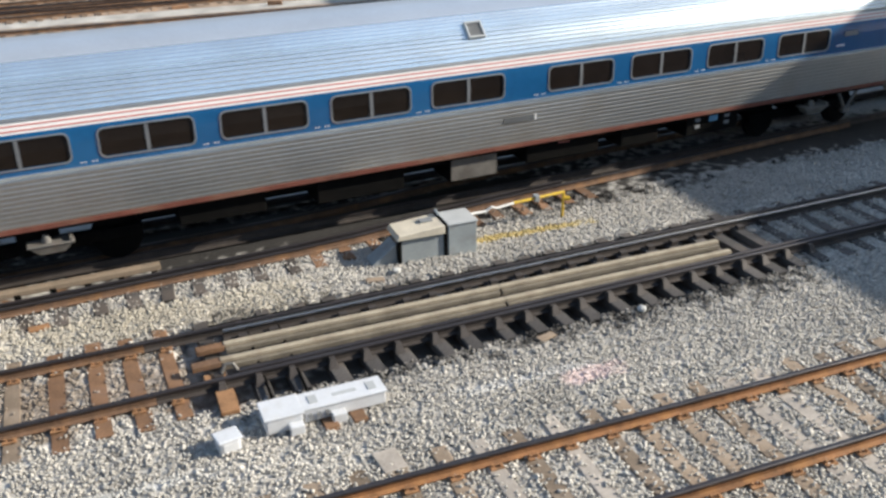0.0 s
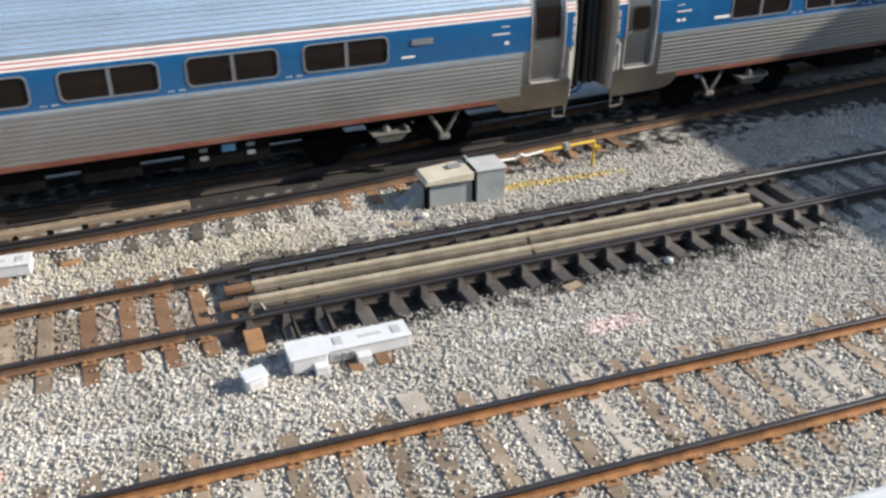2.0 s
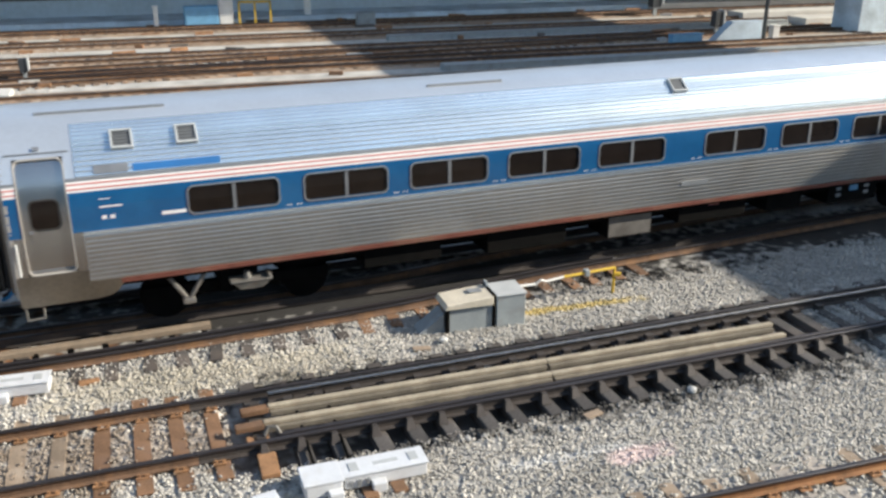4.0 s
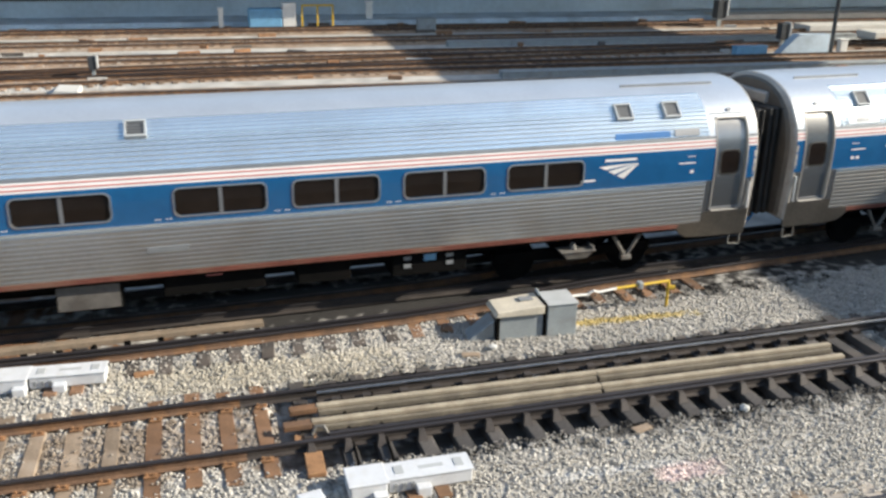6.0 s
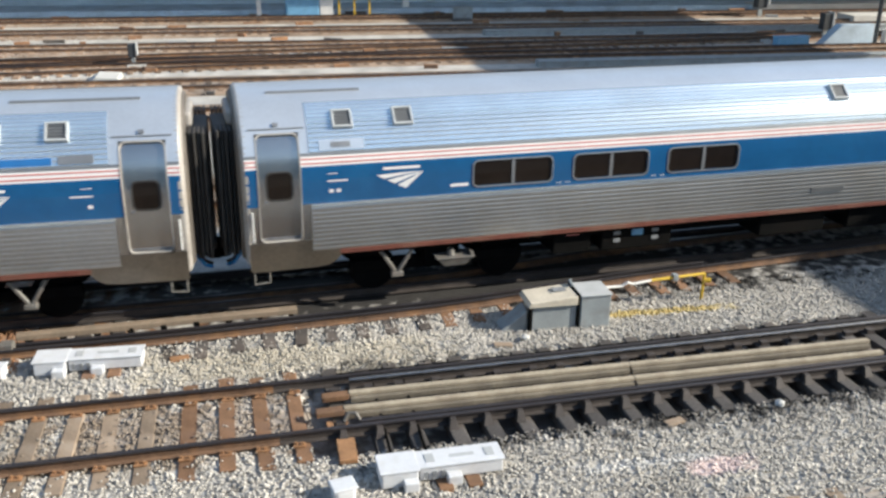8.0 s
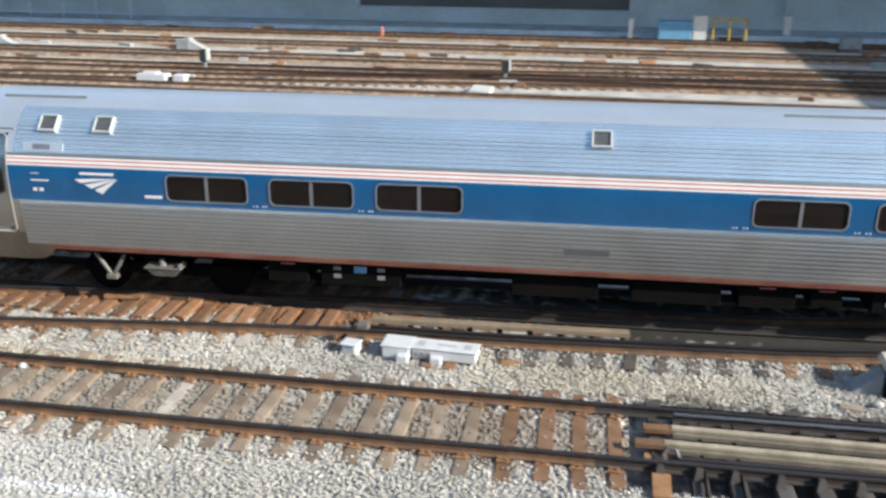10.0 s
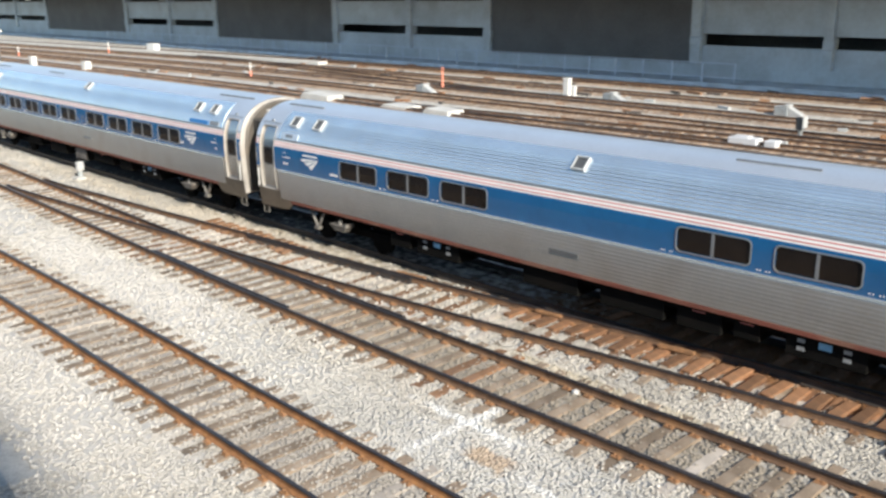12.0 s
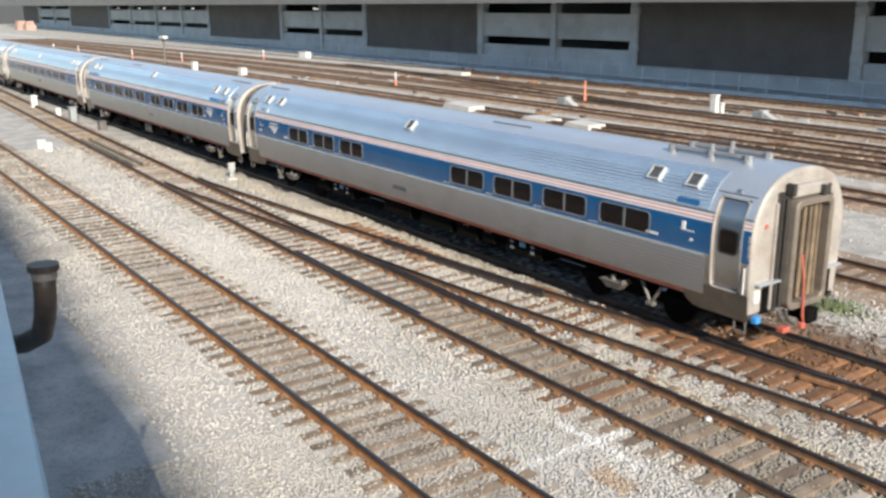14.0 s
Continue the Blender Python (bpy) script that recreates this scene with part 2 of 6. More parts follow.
M_OLDTIMBER = material("old_cover_timber", (0.17, 0.145, 0.11), 0.85, vary=0.35, scale=2.5, fine=22.0, bump=0.4, tint=(0.10, 0.085, 0.07), tint_amount=0.6, tint_scale=3.0)
M_CONCRETE = material("facade_concrete", (0.47, 0.555, 0.62), 0.85, vary=0.18, scale=0.25, fine=3.0, bump=0.15, tint=(0.36, 0.41, 0.45), tint_amount=0.6, tint_scale=0.35)
M_PANEL = material("dark_facade_panel", (0.10, 0.107, 0.115), 0.7, vary=0.2, scale=0.4, fine=5.0, bump=0.05)
M_FASCIA = material("upper_floor_fascia", (0.175, 0.178, 0.175), 0.85, vary=0.15, scale=0.3, fine=4.0, bump=0.1)
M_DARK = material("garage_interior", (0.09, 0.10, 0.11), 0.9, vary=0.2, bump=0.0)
M_KERB = material("blue_grey_kerb", (0.50, 0.60, 0.68), 0.8, vary=0.2, scale=0.6, fine=6.0, bump=0.2, tint=(0.25, 0.29, 0.33), tint_amount=0.6, tint_scale=0.5)
M_RAILING = material("blue_grey_railing", (0.50, 0.60, 0.72), 0.5, 0.2, vary=0.1, bump=0.05)
M_PARAPET = material("pale_parapet_paint", (0.34, 0.45, 0.50), 0.6, vary=0.1, scale=3.0, fine=25.0, bump=0.2, tint=(0.42, 0.46, 0.48), tint_amount=0.5, tint_scale=4.0)
M_PIPE = material("black_iron_pipe", (0.045, 0.035, 0.032), 0.5, 0.3, vary=0.4, scale=8.0, fine=40.0, bump=0.2, tint=(0.11, 0.07, 0.055), tint_amount=0.5, tint_scale=8.0)
M_ORANGE = material("orange_marker", (0.72, 0.26, 0.17), 0.5, vary=0.1, bump=0.02)
M_OFFWHITE = material("off_white_paint", (0.70, 0.69, 0.66), 0.5, vary=0.12, bump=0.05)
M_GREEN = material("weed_green", (0.14, 0.18, 0.08), 0.8, vary=0.4, bump=0.3)
M_SIGNALBLACK = material("signal_black", (0.04, 0.045, 0.05), 0.5, vary=0.2, bump=0.1)
M_SKYBLUEBOX = material("sky_blue_cabinet", (0.16, 0.36, 0.55), 0.5, vary=0.15, bump=0.05)
M_PINKBLOCK = material("pale_red_blocks", (0.42, 0.28, 0.24), 0.85, vary=0.3, scale=0.5, fine=4.0, bump=0.2)
M_REDHOSE = material("red_hose", (0.5, 0.13, 0.09), 0.45, vary=0.15, bump=0.05)
M_BLUELAMP = material("blue_plastic", (0.05, 0.28, 0.65), 0.25, vary=0.1, bump=0.0)
M_DECK = material("bridge_concrete", (0.35, 0.34, 0.33), 0.85, vary=0.15, scale=0.3, fine=4.0, bump=0.1)


M_FRAME = material("window_frame_steel", (0.42, 0.42, 0.42), 0.4, 0.8, vary=0.1, bump=0.02)
M_HATCH = material("pale_vent_paint", (0.40, 0.41, 0.41), 0.6, vary=0.12, scale=4.0, bump=0.05)
# Darker copy of the end steel, for the shade between coupled cars.
M_DARKEND = material("shaded_end_steel", (0.12, 0.105, 0.09), 0.6, 0.3, vary=0.3, scale=2.0, fine=14.0, bump=0.1, tint=(0.2, 0.16, 0.12), tint_amount=0.5)
M_FARSLEEPER = material("far_sleeper_wood", (0.22, 0.15, 0.10), 0.9, vary=0.5, scale=0.6, fine=9.0, bump=0.5, tint=(0.27, 0.16, 0.09), tint_amount=0.5, tint_scale=0.5, island=True)
M_SHEET = material("bleached_sheeting", (0.52, 0.51, 0.48), 0.7, vary=0.15, scale=1.0, bump=0.2)


# ---- mesh helpers ----
def mesh_of(name, verts, faces, mats, index=None, smooth=False):
    me = bpy.data.meshes.new(name)
    me.from_pydata([tuple(v) for v in verts], [], faces)
    for m in mats if isinstance(mats, (list, tuple)) else [mats]:
        me.materials.append(m)
    if index is not None:
        me.polygons.foreach_set("material_index", index)
    if smooth:
        me.polygons.foreach_set("use_smooth", [True] * len(me.polygons))
    me.update()
    return me


def thing(name, label, category, group="", kind="", at=(0, 0, 0)):
    ob = new(name)
    ob.location = at
    ob.empty_display_size = 0.3
    return tagged(ob, label, category, group, kind)


def child(name, me, parent, label="", kind=""):
    ob = new(name, me)
    ob.parent = parent
    return tagged(ob, label, kind=kind)


def finish(bm, name, mats):
    bmesh.ops.recalc_face_normals(bm, faces=bm.faces)
    me = bpy.data.meshes.new(name)
    bm.to_mesh(me)
    bm.free()
    for m in mats if isinstance(mats, (list, tuple)) else [mats]:
        me.materials.append(m)
    return me


def part(name, bm, mats, parent, label="", kind=""):
    return child(name, finish(bm, name, mats), parent, label, kind)


def single(name, bm, mats, label, category, group="", kind=""):
    return tagged(new(name, finish(bm, name, mats)), label, category, group, kind)


def box(bm, x0, x1, y0, y1, z0, z1, bevel=0.0, m=None, mat=0):
    vs = bmesh.ops.create_cube(bm, size=1.0)["verts"]
    for v in vs:
        v.co = Vector((x0 + (v.co.x + 0.5) * (x1 - x0), y0 + (v.co.y + 0.5) * (y1 - y0), z0 + (v.co.z + 0.5) * (z1 - z0)))
    fs = {f for v in vs for f in v.link_faces}
    if bevel:
        r = bmesh.ops.bevel(bm, geom=list({e for f in fs for e in f.edges}), offset=bevel, segments=2, affect="EDGES", profile=0.5)
        fs = set(r["faces"]) | {f for f in fs if f.is_valid}
        vs = list({v for f in fs for v in f.verts})
    for f in fs:
        f.material_index = mat
    if m is not None:
        bmesh.ops.transform(bm, matrix=m, verts=list(vs))
    return bm


def boxes(*rows, bevel=0.0):
    bm = bmesh.new()
    for r in rows:
        box(bm, *r, bevel=bevel)
    return bm


def rod(bm, a, b, r, seg=8, r2=None, mat=0):
    a, b = Vector(a), Vector(b)
    q = (b - a).to_track_quat("Z", "Y").to_matrix().to_4x4()
    vs = bmesh.ops.create_cone(bm, cap_ends=True, segments=seg, radius1=r, radius2=r if r2 is None else r2, depth=(b - a).length)["verts"]
    bmesh.ops.transform(bm, matrix=Matrix.Translation((a + b) / 2) @ q, verts=vs)
    for f in {f for v in vs for f in v.link_faces}:
        f.material_index = mat
    return bm


def tube(points, r, seg=8):
    """One round tube swept along the points."""
    bm = bmesh.new()
    ps = [Vector(p) for p in points]
    rings, up = [], None
    for i, p in enumerate(ps):
        d = (ps[min(i + 1, len(ps) - 1)] - ps[max(i - 1, 0)]).normalized()
        if up is None:
            up = d.orthogonal()
        up = (up - d * up.dot(d)).normalized()
        side = d.cross(up)
        rings.append([bm.verts.new(p + (up * math.cos(k * 2 * math.pi / seg) + side * math.sin(k * 2 * math.pi / seg)) * r) for k in range(seg)])
    for a, b in zip(rings, rings[1:]):
        for k in range(seg):
            f = bm.faces.new((a[k], a[(k + 1) % seg], b[(k + 1) % seg], b[k]))
            f.smooth = seg > 8
    bm.faces.new(rings[0])
    bm.faces.new(rings[-1][::-1])
    return bm


def curve(xs, ys):
    """A smooth line y(x) through the given stations."""
    xs, ys = np.array(xs, float), np.array(ys, float)
    grid = np.linspace(xs[0], xs[-1], 800)
    v = np.interp(grid, xs, ys)
    k = np.hanning(61)
    k /= k.sum()
    pad = np.concatenate([v[0] + (np.arange(-30, 0)) * (v[1] - v[0]), v, v[-1] + np.arange(1, 31) * (v[-1] - v[-2])])
    sm = np.convolve(pad, k, "valid")
    return lambda x: np.interp(x, grid, sm) if np.ndim(x) else float(np.interp(x, grid, sm))


# ---- the plan: rail heads at height 0 ----
def train_side(x):
    return 1.02 * (14.7 + 0.225 * np.log1p(np.exp((x / 1.02 + 5) / 3))) + 0.020 * np.minimum(0, x + 8)


TRAIN_X = np.linspace(-190, 75, 500)
line_a = curve(TRAIN_X, train_side(np.clip(TRAIN_X, -190, 60)) + 1.48)
line_b = curve([-190, -80, -45, -30, -20, -12, -5, 0, 3, 8, 14, 60], [12.6, 12.1, 11.9, 11.75, 11.68, 11.75, 11.95, 12.06, 12.17, 12.42, 12.68, 14.6])
line_c = curve([-190, -54, -45, -18.5, -9.4, 0, 10, 60], [3.5, 6.55, 6.7, 7.25, 7.36, 7.62, 7.6, 7.5])
line_d = curve([-42, -36, -31, -26.9, -21.5, -17.8, -11.3, -5, -1.6, 0.5, 3.3, 4.8, 6.9, 9.6, 14, 20],
               [11.85, 12.1, 12.6, 13.0, 13.5, 13.87, 14.68, 15.5, 15.6, 15.8, 16.02, 16.25, 16.75, 17.05, 17.6, 18.3])
FAR_TRACKS = [59.5, 54.2, 48.6, 44.0, 38.4, 32.6, 23.0]
GROUND_Z = -0.195
SLEEPER_TOP = -0.165


def far_line(fy):
    """A far yard track: straight beside the bridge, closing in on the train's line far down the yard."""
    def line(x):
        k = 0.32 * (np.maximum(0.0, -75.0 - np.asarray(x, float)) / 175.0) ** 1.2
        y = 13.0 + (fy - 13.0) * (1.0 - np.minimum(k, 0.6))
        return y if np.ndim(x) else float(y)
    return line


# ---- ground: one sheet to the horizon ----
def ground_axis(lo, hi, step, far):
    a = list(np.arange(lo, hi + 1e-6, step))
    out, d, v = [], step, hi
    while v < far:
        d *= 1.45
        v += d
        out.append(v)
    left, d, v = [], step, lo
    while v > -far:
        d *= 1.45
        v -= d
        left.append(v)
    return np.array(left[::-1] + a + out)


def build_ground():
    gx, gy = ground_axis(-60, 16, 0.3, 2500), ground_axis(1.5, 19, 0.22, 2500)
    X, Y = np.meshgrid(gx, gy, indexing="ij")
    Z = np.full(X.shape, GROUND_Z)
    near = (X > -62) & (X < 18) & (Y > 1) & (Y < 20)
    rng = np.random.RandomState(3)
    Z[near] += (rng.rand(near.sum()) - 0.5) * 0.016 - 0.014
    c = line_b(X.ravel()).reshape(X.shape)
    pit = (X > 0.4) & (X < 11.4) & (np.abs(Y - c) < 1.3)
    Z[pit] -= 0.17
    nx, ny = len(gx), len(gy)
    verts = np.stack([X.ravel(), Y.ravel(), Z.ravel()], 1).tolist()
    faces = [(i * ny + j, (i + 1) * ny + j, (i + 1) * ny + j + 1, i * ny + j + 1) for i in range(nx - 1) for j in range(ny - 1)]
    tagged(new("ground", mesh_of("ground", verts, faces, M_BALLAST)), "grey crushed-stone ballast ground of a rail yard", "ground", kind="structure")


build_ground()


# ---- tracks ----
RAIL = [(-0.036, -0.006), (-0.028, 0.0), (0.028, 0.0), (0.036, -0.006), (0.036, -0.036), (0.010, -0.05), (0.010, -0.135),
        (0.07, -0.15), (0.07, -0.163), (-0.07, -0.163), (-0.07, -0.15), (-0.010, -0.135), (-0.010, -0.05), (-0.036, -0.036)]


def rail_mesh(line, offset, x0, x1, head, side, step=1.0, lift=0.0):
    xs = np.arange(x0, x1 + step * 0.5, step)
    ys = np.array([line(float(x)) for x in xs])
    slope = np.gradient(ys, xs)
    n = len(RAIL)
    verts, faces, index = [], [], []
    for x, y, s in zip(xs, ys, slope):
        k = 1 / math.sqrt(1 + s * s)
        for u, z in RAIL:
            w = offset + u
            verts.append((x - s * k * w, y + k * w, z + lift))
    for i in range(len(xs) - 1):
        for j in range(n):
            a, b = i * n + j, i * n + (j + 1) % n
            faces.append((a, b, b + n, a + n))
            index.append(0 if j in (0, 1, 2, 3, 13) else 1)
    faces += [tuple(range(n)), tuple(range((len(xs) - 1) * n, len(xs) * n))[::-1]]
    index += [1, 1]
    return mesh_of("rail", verts, faces, [head, side], index)


def sleeper_mesh(length, mat, seed):
    rng = random.Random(seed)
    bm = bmesh.new()
    box(bm, -0.115, 0.115, -length / 2, length / 2, -0.17, 0.0, bevel=0.012)
    for v in bm.verts:
        v.co.x += rng.uniform(-0.012, 0.012)
        v.co.y += rng.uniform(-0.03, 0.03)
        v.co.z += rng.uniform(-0.008, 0.004)
    return finish(bm, "sleeper", mat)


SLEEPER_SETS = {}


def sleeper_of(kind, rng):
    if kind not in SLEEPER_SETS:
        length, mat = {"wood": (2.6, M_SLEEPER), "rust": (2.6, M_RUSTSLEEPER), "dark": (2.56, M_DARKSLEEPER), "pale": (2.6, M_PALESLEEPER), "orange": (2.8, M_ORANGESLEEPER), "stub": (0.85, M_ORANGESLEEPER), "darkstub": (0.85, M_DARKSLEEPER), "ruststub": (0.85, M_RUSTSLEEPER)}[kind]
        SLEEPER_SETS[kind] = [sleeper_mesh(length, mat, s) for s in range(3)]
    return rng.choice(SLEEPER_SETS[kind])


SLEEPERS = []       # x, y, half length: where loose stones are thinned out


def track(name, label, line, x0, x1, head, side, spacing, kind_at, seed, gauge=0.7525, plates=True, skip=None, cut=None):
    rng = random.Random(seed)
    t = thing(name, label, "railway track", "running tracks of the yard", "structure")
    for a, b, sd in ((x0, cut, side), (cut, x1, M_RAILDARK)) if cut is not None else ((x0, x1, side),):
        child("rail", rail_mesh(line, -gauge, a, b, head, sd), t)
        child("rail", rail_mesh(line, gauge, a, b, head, sd), t)
    x, bm = x0, bmesh.new()
    while x < x1:
        xs = x + rng.uniform(-0.05, 0.05)
        if skip and skip(xs):
            x += spacing
            continue
        y = line(xs)
        slope = line(xs + 0.5) - line(xs - 0.5)
        k = kind_at(xs, rng)
        ob = child("sleeper", sleeper_of(k, rng), t)
        ob.location = (xs, y + rng.uniform(-0.06, 0.06), SLEEPER_TOP + rng.uniform(-0.02, 0.006))
        ob.rotation_euler = (0, 0, math.atan(slope) + rng.uniform(-0.025, 0.025))
        SLEEPERS.append((xs, y, 1.35))
        if plates and x > -45 and k != "dark":
            for g in (-gauge, gauge):
                gy = y + g
                box(bm, xs - 0.09, xs + 0.09, gy - 0.17, gy + 0.17, SLEEPER_TOP, SLEEPER_TOP + 0.018)
                for sx, sy in ((-0.05, -0.1), (0.05, 0.1), (0.05, -0.12), (-0.05, 0.12)):
                    box(bm, xs + sx - 0.014, xs + sx + 0.014, gy + sy - 0.02, gy + sy + 0.02, SLEEPER_TOP, SLEEPER_TOP + 0.05)
        x += spacing
    if plates:
        part("tie_plates", bm, M_PLATERUST, t, "rusty orange tie plates and spikes", "stuff")
    return t


def kinds_c(x, rng):
    return "pale" if rng.random() < 0.14 else "wood"


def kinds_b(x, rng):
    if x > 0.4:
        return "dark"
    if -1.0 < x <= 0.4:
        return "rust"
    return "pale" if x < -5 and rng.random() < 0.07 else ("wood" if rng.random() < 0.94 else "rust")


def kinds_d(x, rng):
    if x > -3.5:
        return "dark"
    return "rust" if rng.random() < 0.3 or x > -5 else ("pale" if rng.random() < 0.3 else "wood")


track("track", "rusty running track on wooden sleepers nearest the parapet wall", line_c, -130.0, 40.0, M_RAILHEAD, M_RAILORANGE, 0.56, kinds_c, 11)
track("track", "middle track with dark oily switch rails and wooden sleepers", line_b, -130.0, 40.0, M_RAILHEAD, M_RAILRUST, 0.55, kinds_b, 12, cut=0.0)
track_d = track("track", "crossover track with orange rusted sleepers between two lines", line_d, -38.0, 18.0, M_RAILHEAD, M_RAILRUST, 0.56, kinds_d, 13, skip=lambda x: x > -2.5 or x < -27)
# Rail sides kept dark here to paint the shade under the train.
track_a = track("track", "track in the train's shadow carrying the passenger train", line_a, -130.0, 60.0, M_RAILHEAD, M_RAILDARK, 0.56, lambda x, r: "orange", 14, plates=False, skip=lambda x: x < -13 or x > -4)


def timber_ends(parent, line, off, x0, x1, step, kind_at, seed, z=SLEEPER_TOP):
    """Short lengths of the long switch timbers that stand clear of the stones."""
    rng = random.Random(seed)
    x = x0
    while x < x1:
        ob = child("timber_end", sleeper_of(kind_at(x), rng), parent)
        ob.location = (x + rng.uniform(-0.04, 0.04), line(x) + off + rng.uniform(-0.07, 0.07), z + rng.uniform(-0.015, 0.02))
        ob.rotation_euler = (0, 0, rng.uniform(-0.06, 0.06))
        SLEEPERS.append((x, line(x) + off, 0.4))
        x += step


timber_ends(track_a, line_a, -1.38, -13.6, -5.2, 0.42, lambda x: "stub", 61, SLEEPER_TOP + 0.05)
timber_ends(track_a, line_a, -1.95, -27.0, -21.8, 0.42, lambda x: "ruststub", 63, SLEEPER_TOP + 0.04)
timber_ends(track_d, line_d, -0.98, -2.3, 10.0, 0.56, lambda x: "ruststub" if x > 3.2 else "darkstub", 62)


def far_track(line, seed, xa=-230.0, xb=130.0, step=20.0, lift=0.0, head=M_RAILHEAD):
    rng = random.Random(seed)
    t = thing("track", "distant rusty yard track on brown sleepers", "railway track", "running tracks of the yard", "structure")
    for g in (-0.7525, 0.7525):
        child("rail", rail_mesh(line, g, xa, xb, head, M_RAILRUST, step), t)
    xs = list(np.arange(xa, xb + 0.1, step))
    section = ((-2.3, -0.205), (-1.6, -0.165), (1.6, -0.165), (2.3, -0.205))
    verts = [(x, line(float(x)) + w, z + lift) for x in xs for w, z in section]
    faces = [(4 * i + k, 4 * i + 4 + k, 4 * i + 5 + k, 4 * i + 1 + k) for i in range(len(xs) - 1) for k in range(3)]
    if not lift:
        child("trackbed", mesh_of("trackbed", verts, faces, M_BED), t, "rust-brown ballast between the rails")
    verts, faces = [], []
    x = xa
    while x < xb:
        y = line(x)
        a = x + rng.uniform(-0.04, 0.04)
        b = a + rng.uniform(0.2, 0.25)
        l = 1.3 + rng.uniform(-0.05, 0.05)
        z = -0.145 + lift + rng.uniform(-0.012, 0.01)
        i = len(verts)
        verts += [(a, y - l, -0.24), (b, y - l, -0.24), (b, y + l, -0.24), (a, y + l, -0.24), (a, y - l, z), (b, y - l, z), (b, y + l, z), (a, y + l, z)]
        faces += [tuple(i + k for k in f) for f in ((4, 5, 6, 7), (0, 1, 5, 4), (1, 2, 6, 5), (2, 3, 7, 6), (3, 0, 4, 7))]
        x += 0.58
    child("sleepers", mesh_of("sleepers", verts, faces, M_FARSLEEPER), t, "brown weathered wooden sleepers", "stuff")
    return t


for i, fy in enumerate(FAR_TRACKS):
    far_track(far_line(fy), 40 + i, head=M_SHINYHEAD if i in (1, 2, 4) else M_RAILHEAD)
walk_line = far_line(57.0)
walk_x = [-330.0 + 10.0 * k for k in range(26)]
walk_v = [(x, walk_line(x) + w, z) for x in walk_x for w, z in ((-0.6, -0.3), (-0.6, 0.12), (0.6, 0.12), (0.6, -0.3))]
walk_f = [(4 * i + k, 4 * i + 4 + k, 4 * i + 5 + k, 4 * i + 1 + k) for i in range(25) for k in range(3)] + [(0, 1, 2, 3), (103, 102, 101, 100)]
tagged(new("walkway", mesh_of("walkway", walk_v, walk_f, M_SHEET)), "long pale concrete walkway between yard tracks", "walkway", kind="structure")
# crossovers between the far tracks
crossing = far_track(curve([-70, -45, 5, 40], [38.45, 38.7, 43.7, 43.95]), 71, -64.0, 30.0, 2.0, 0.006)
timber_ends(crossing, lambda x: 41.6, 0.0, -20.0, -12.0, 0.62, lambda x: "stub", 75)
far_track(curve([-30, -12, 30, 60], [44.05, 44.3, 48.3, 48.55]), 72, -24.0, 50.0, 2.0, 0.006)
far_track(curve([-110, -90, -45, -20], [54.15, 53.9, 48.9, 48.65]), 73, -104.0, -26.0, 2.0, 0.006)


# ---- bridge deck that shades the yard, pier, building, parapet ----
def build_bridge():
    t = thing("road_bridge", "concrete road bridge over the yard on square piers", "bridge", kind="structure")
    z0 = 13.0
    dx = (z0 + 0.2) / math.tan(se) * math.sin(sa)
    dy = -(z0 + 0.2) / math.tan(se) * math.cos(sa)
    top = (z0 + 1.5) / math.tan(se) * math.sin(sa)
    bm = boxes((0.0, 19.7 + dx - top, -60.0 - dy, 190.0 - dy, z0, z0 + 1.3))
    for v in bm.verts:              # the deck crosses the yard slightly askew
        v.co.x += 11.25 + top - 0.04 * (v.co.y + dy - 13.0)
    part("deck", bm, M_DECK, t)
    for y in (47.5, 95.0):
        part("pier", boxes((41.5, 45.0, y - 1.2, y + 1.2, -0.3, z0), bevel=0.05), M_KERB, t)


build_bridge()


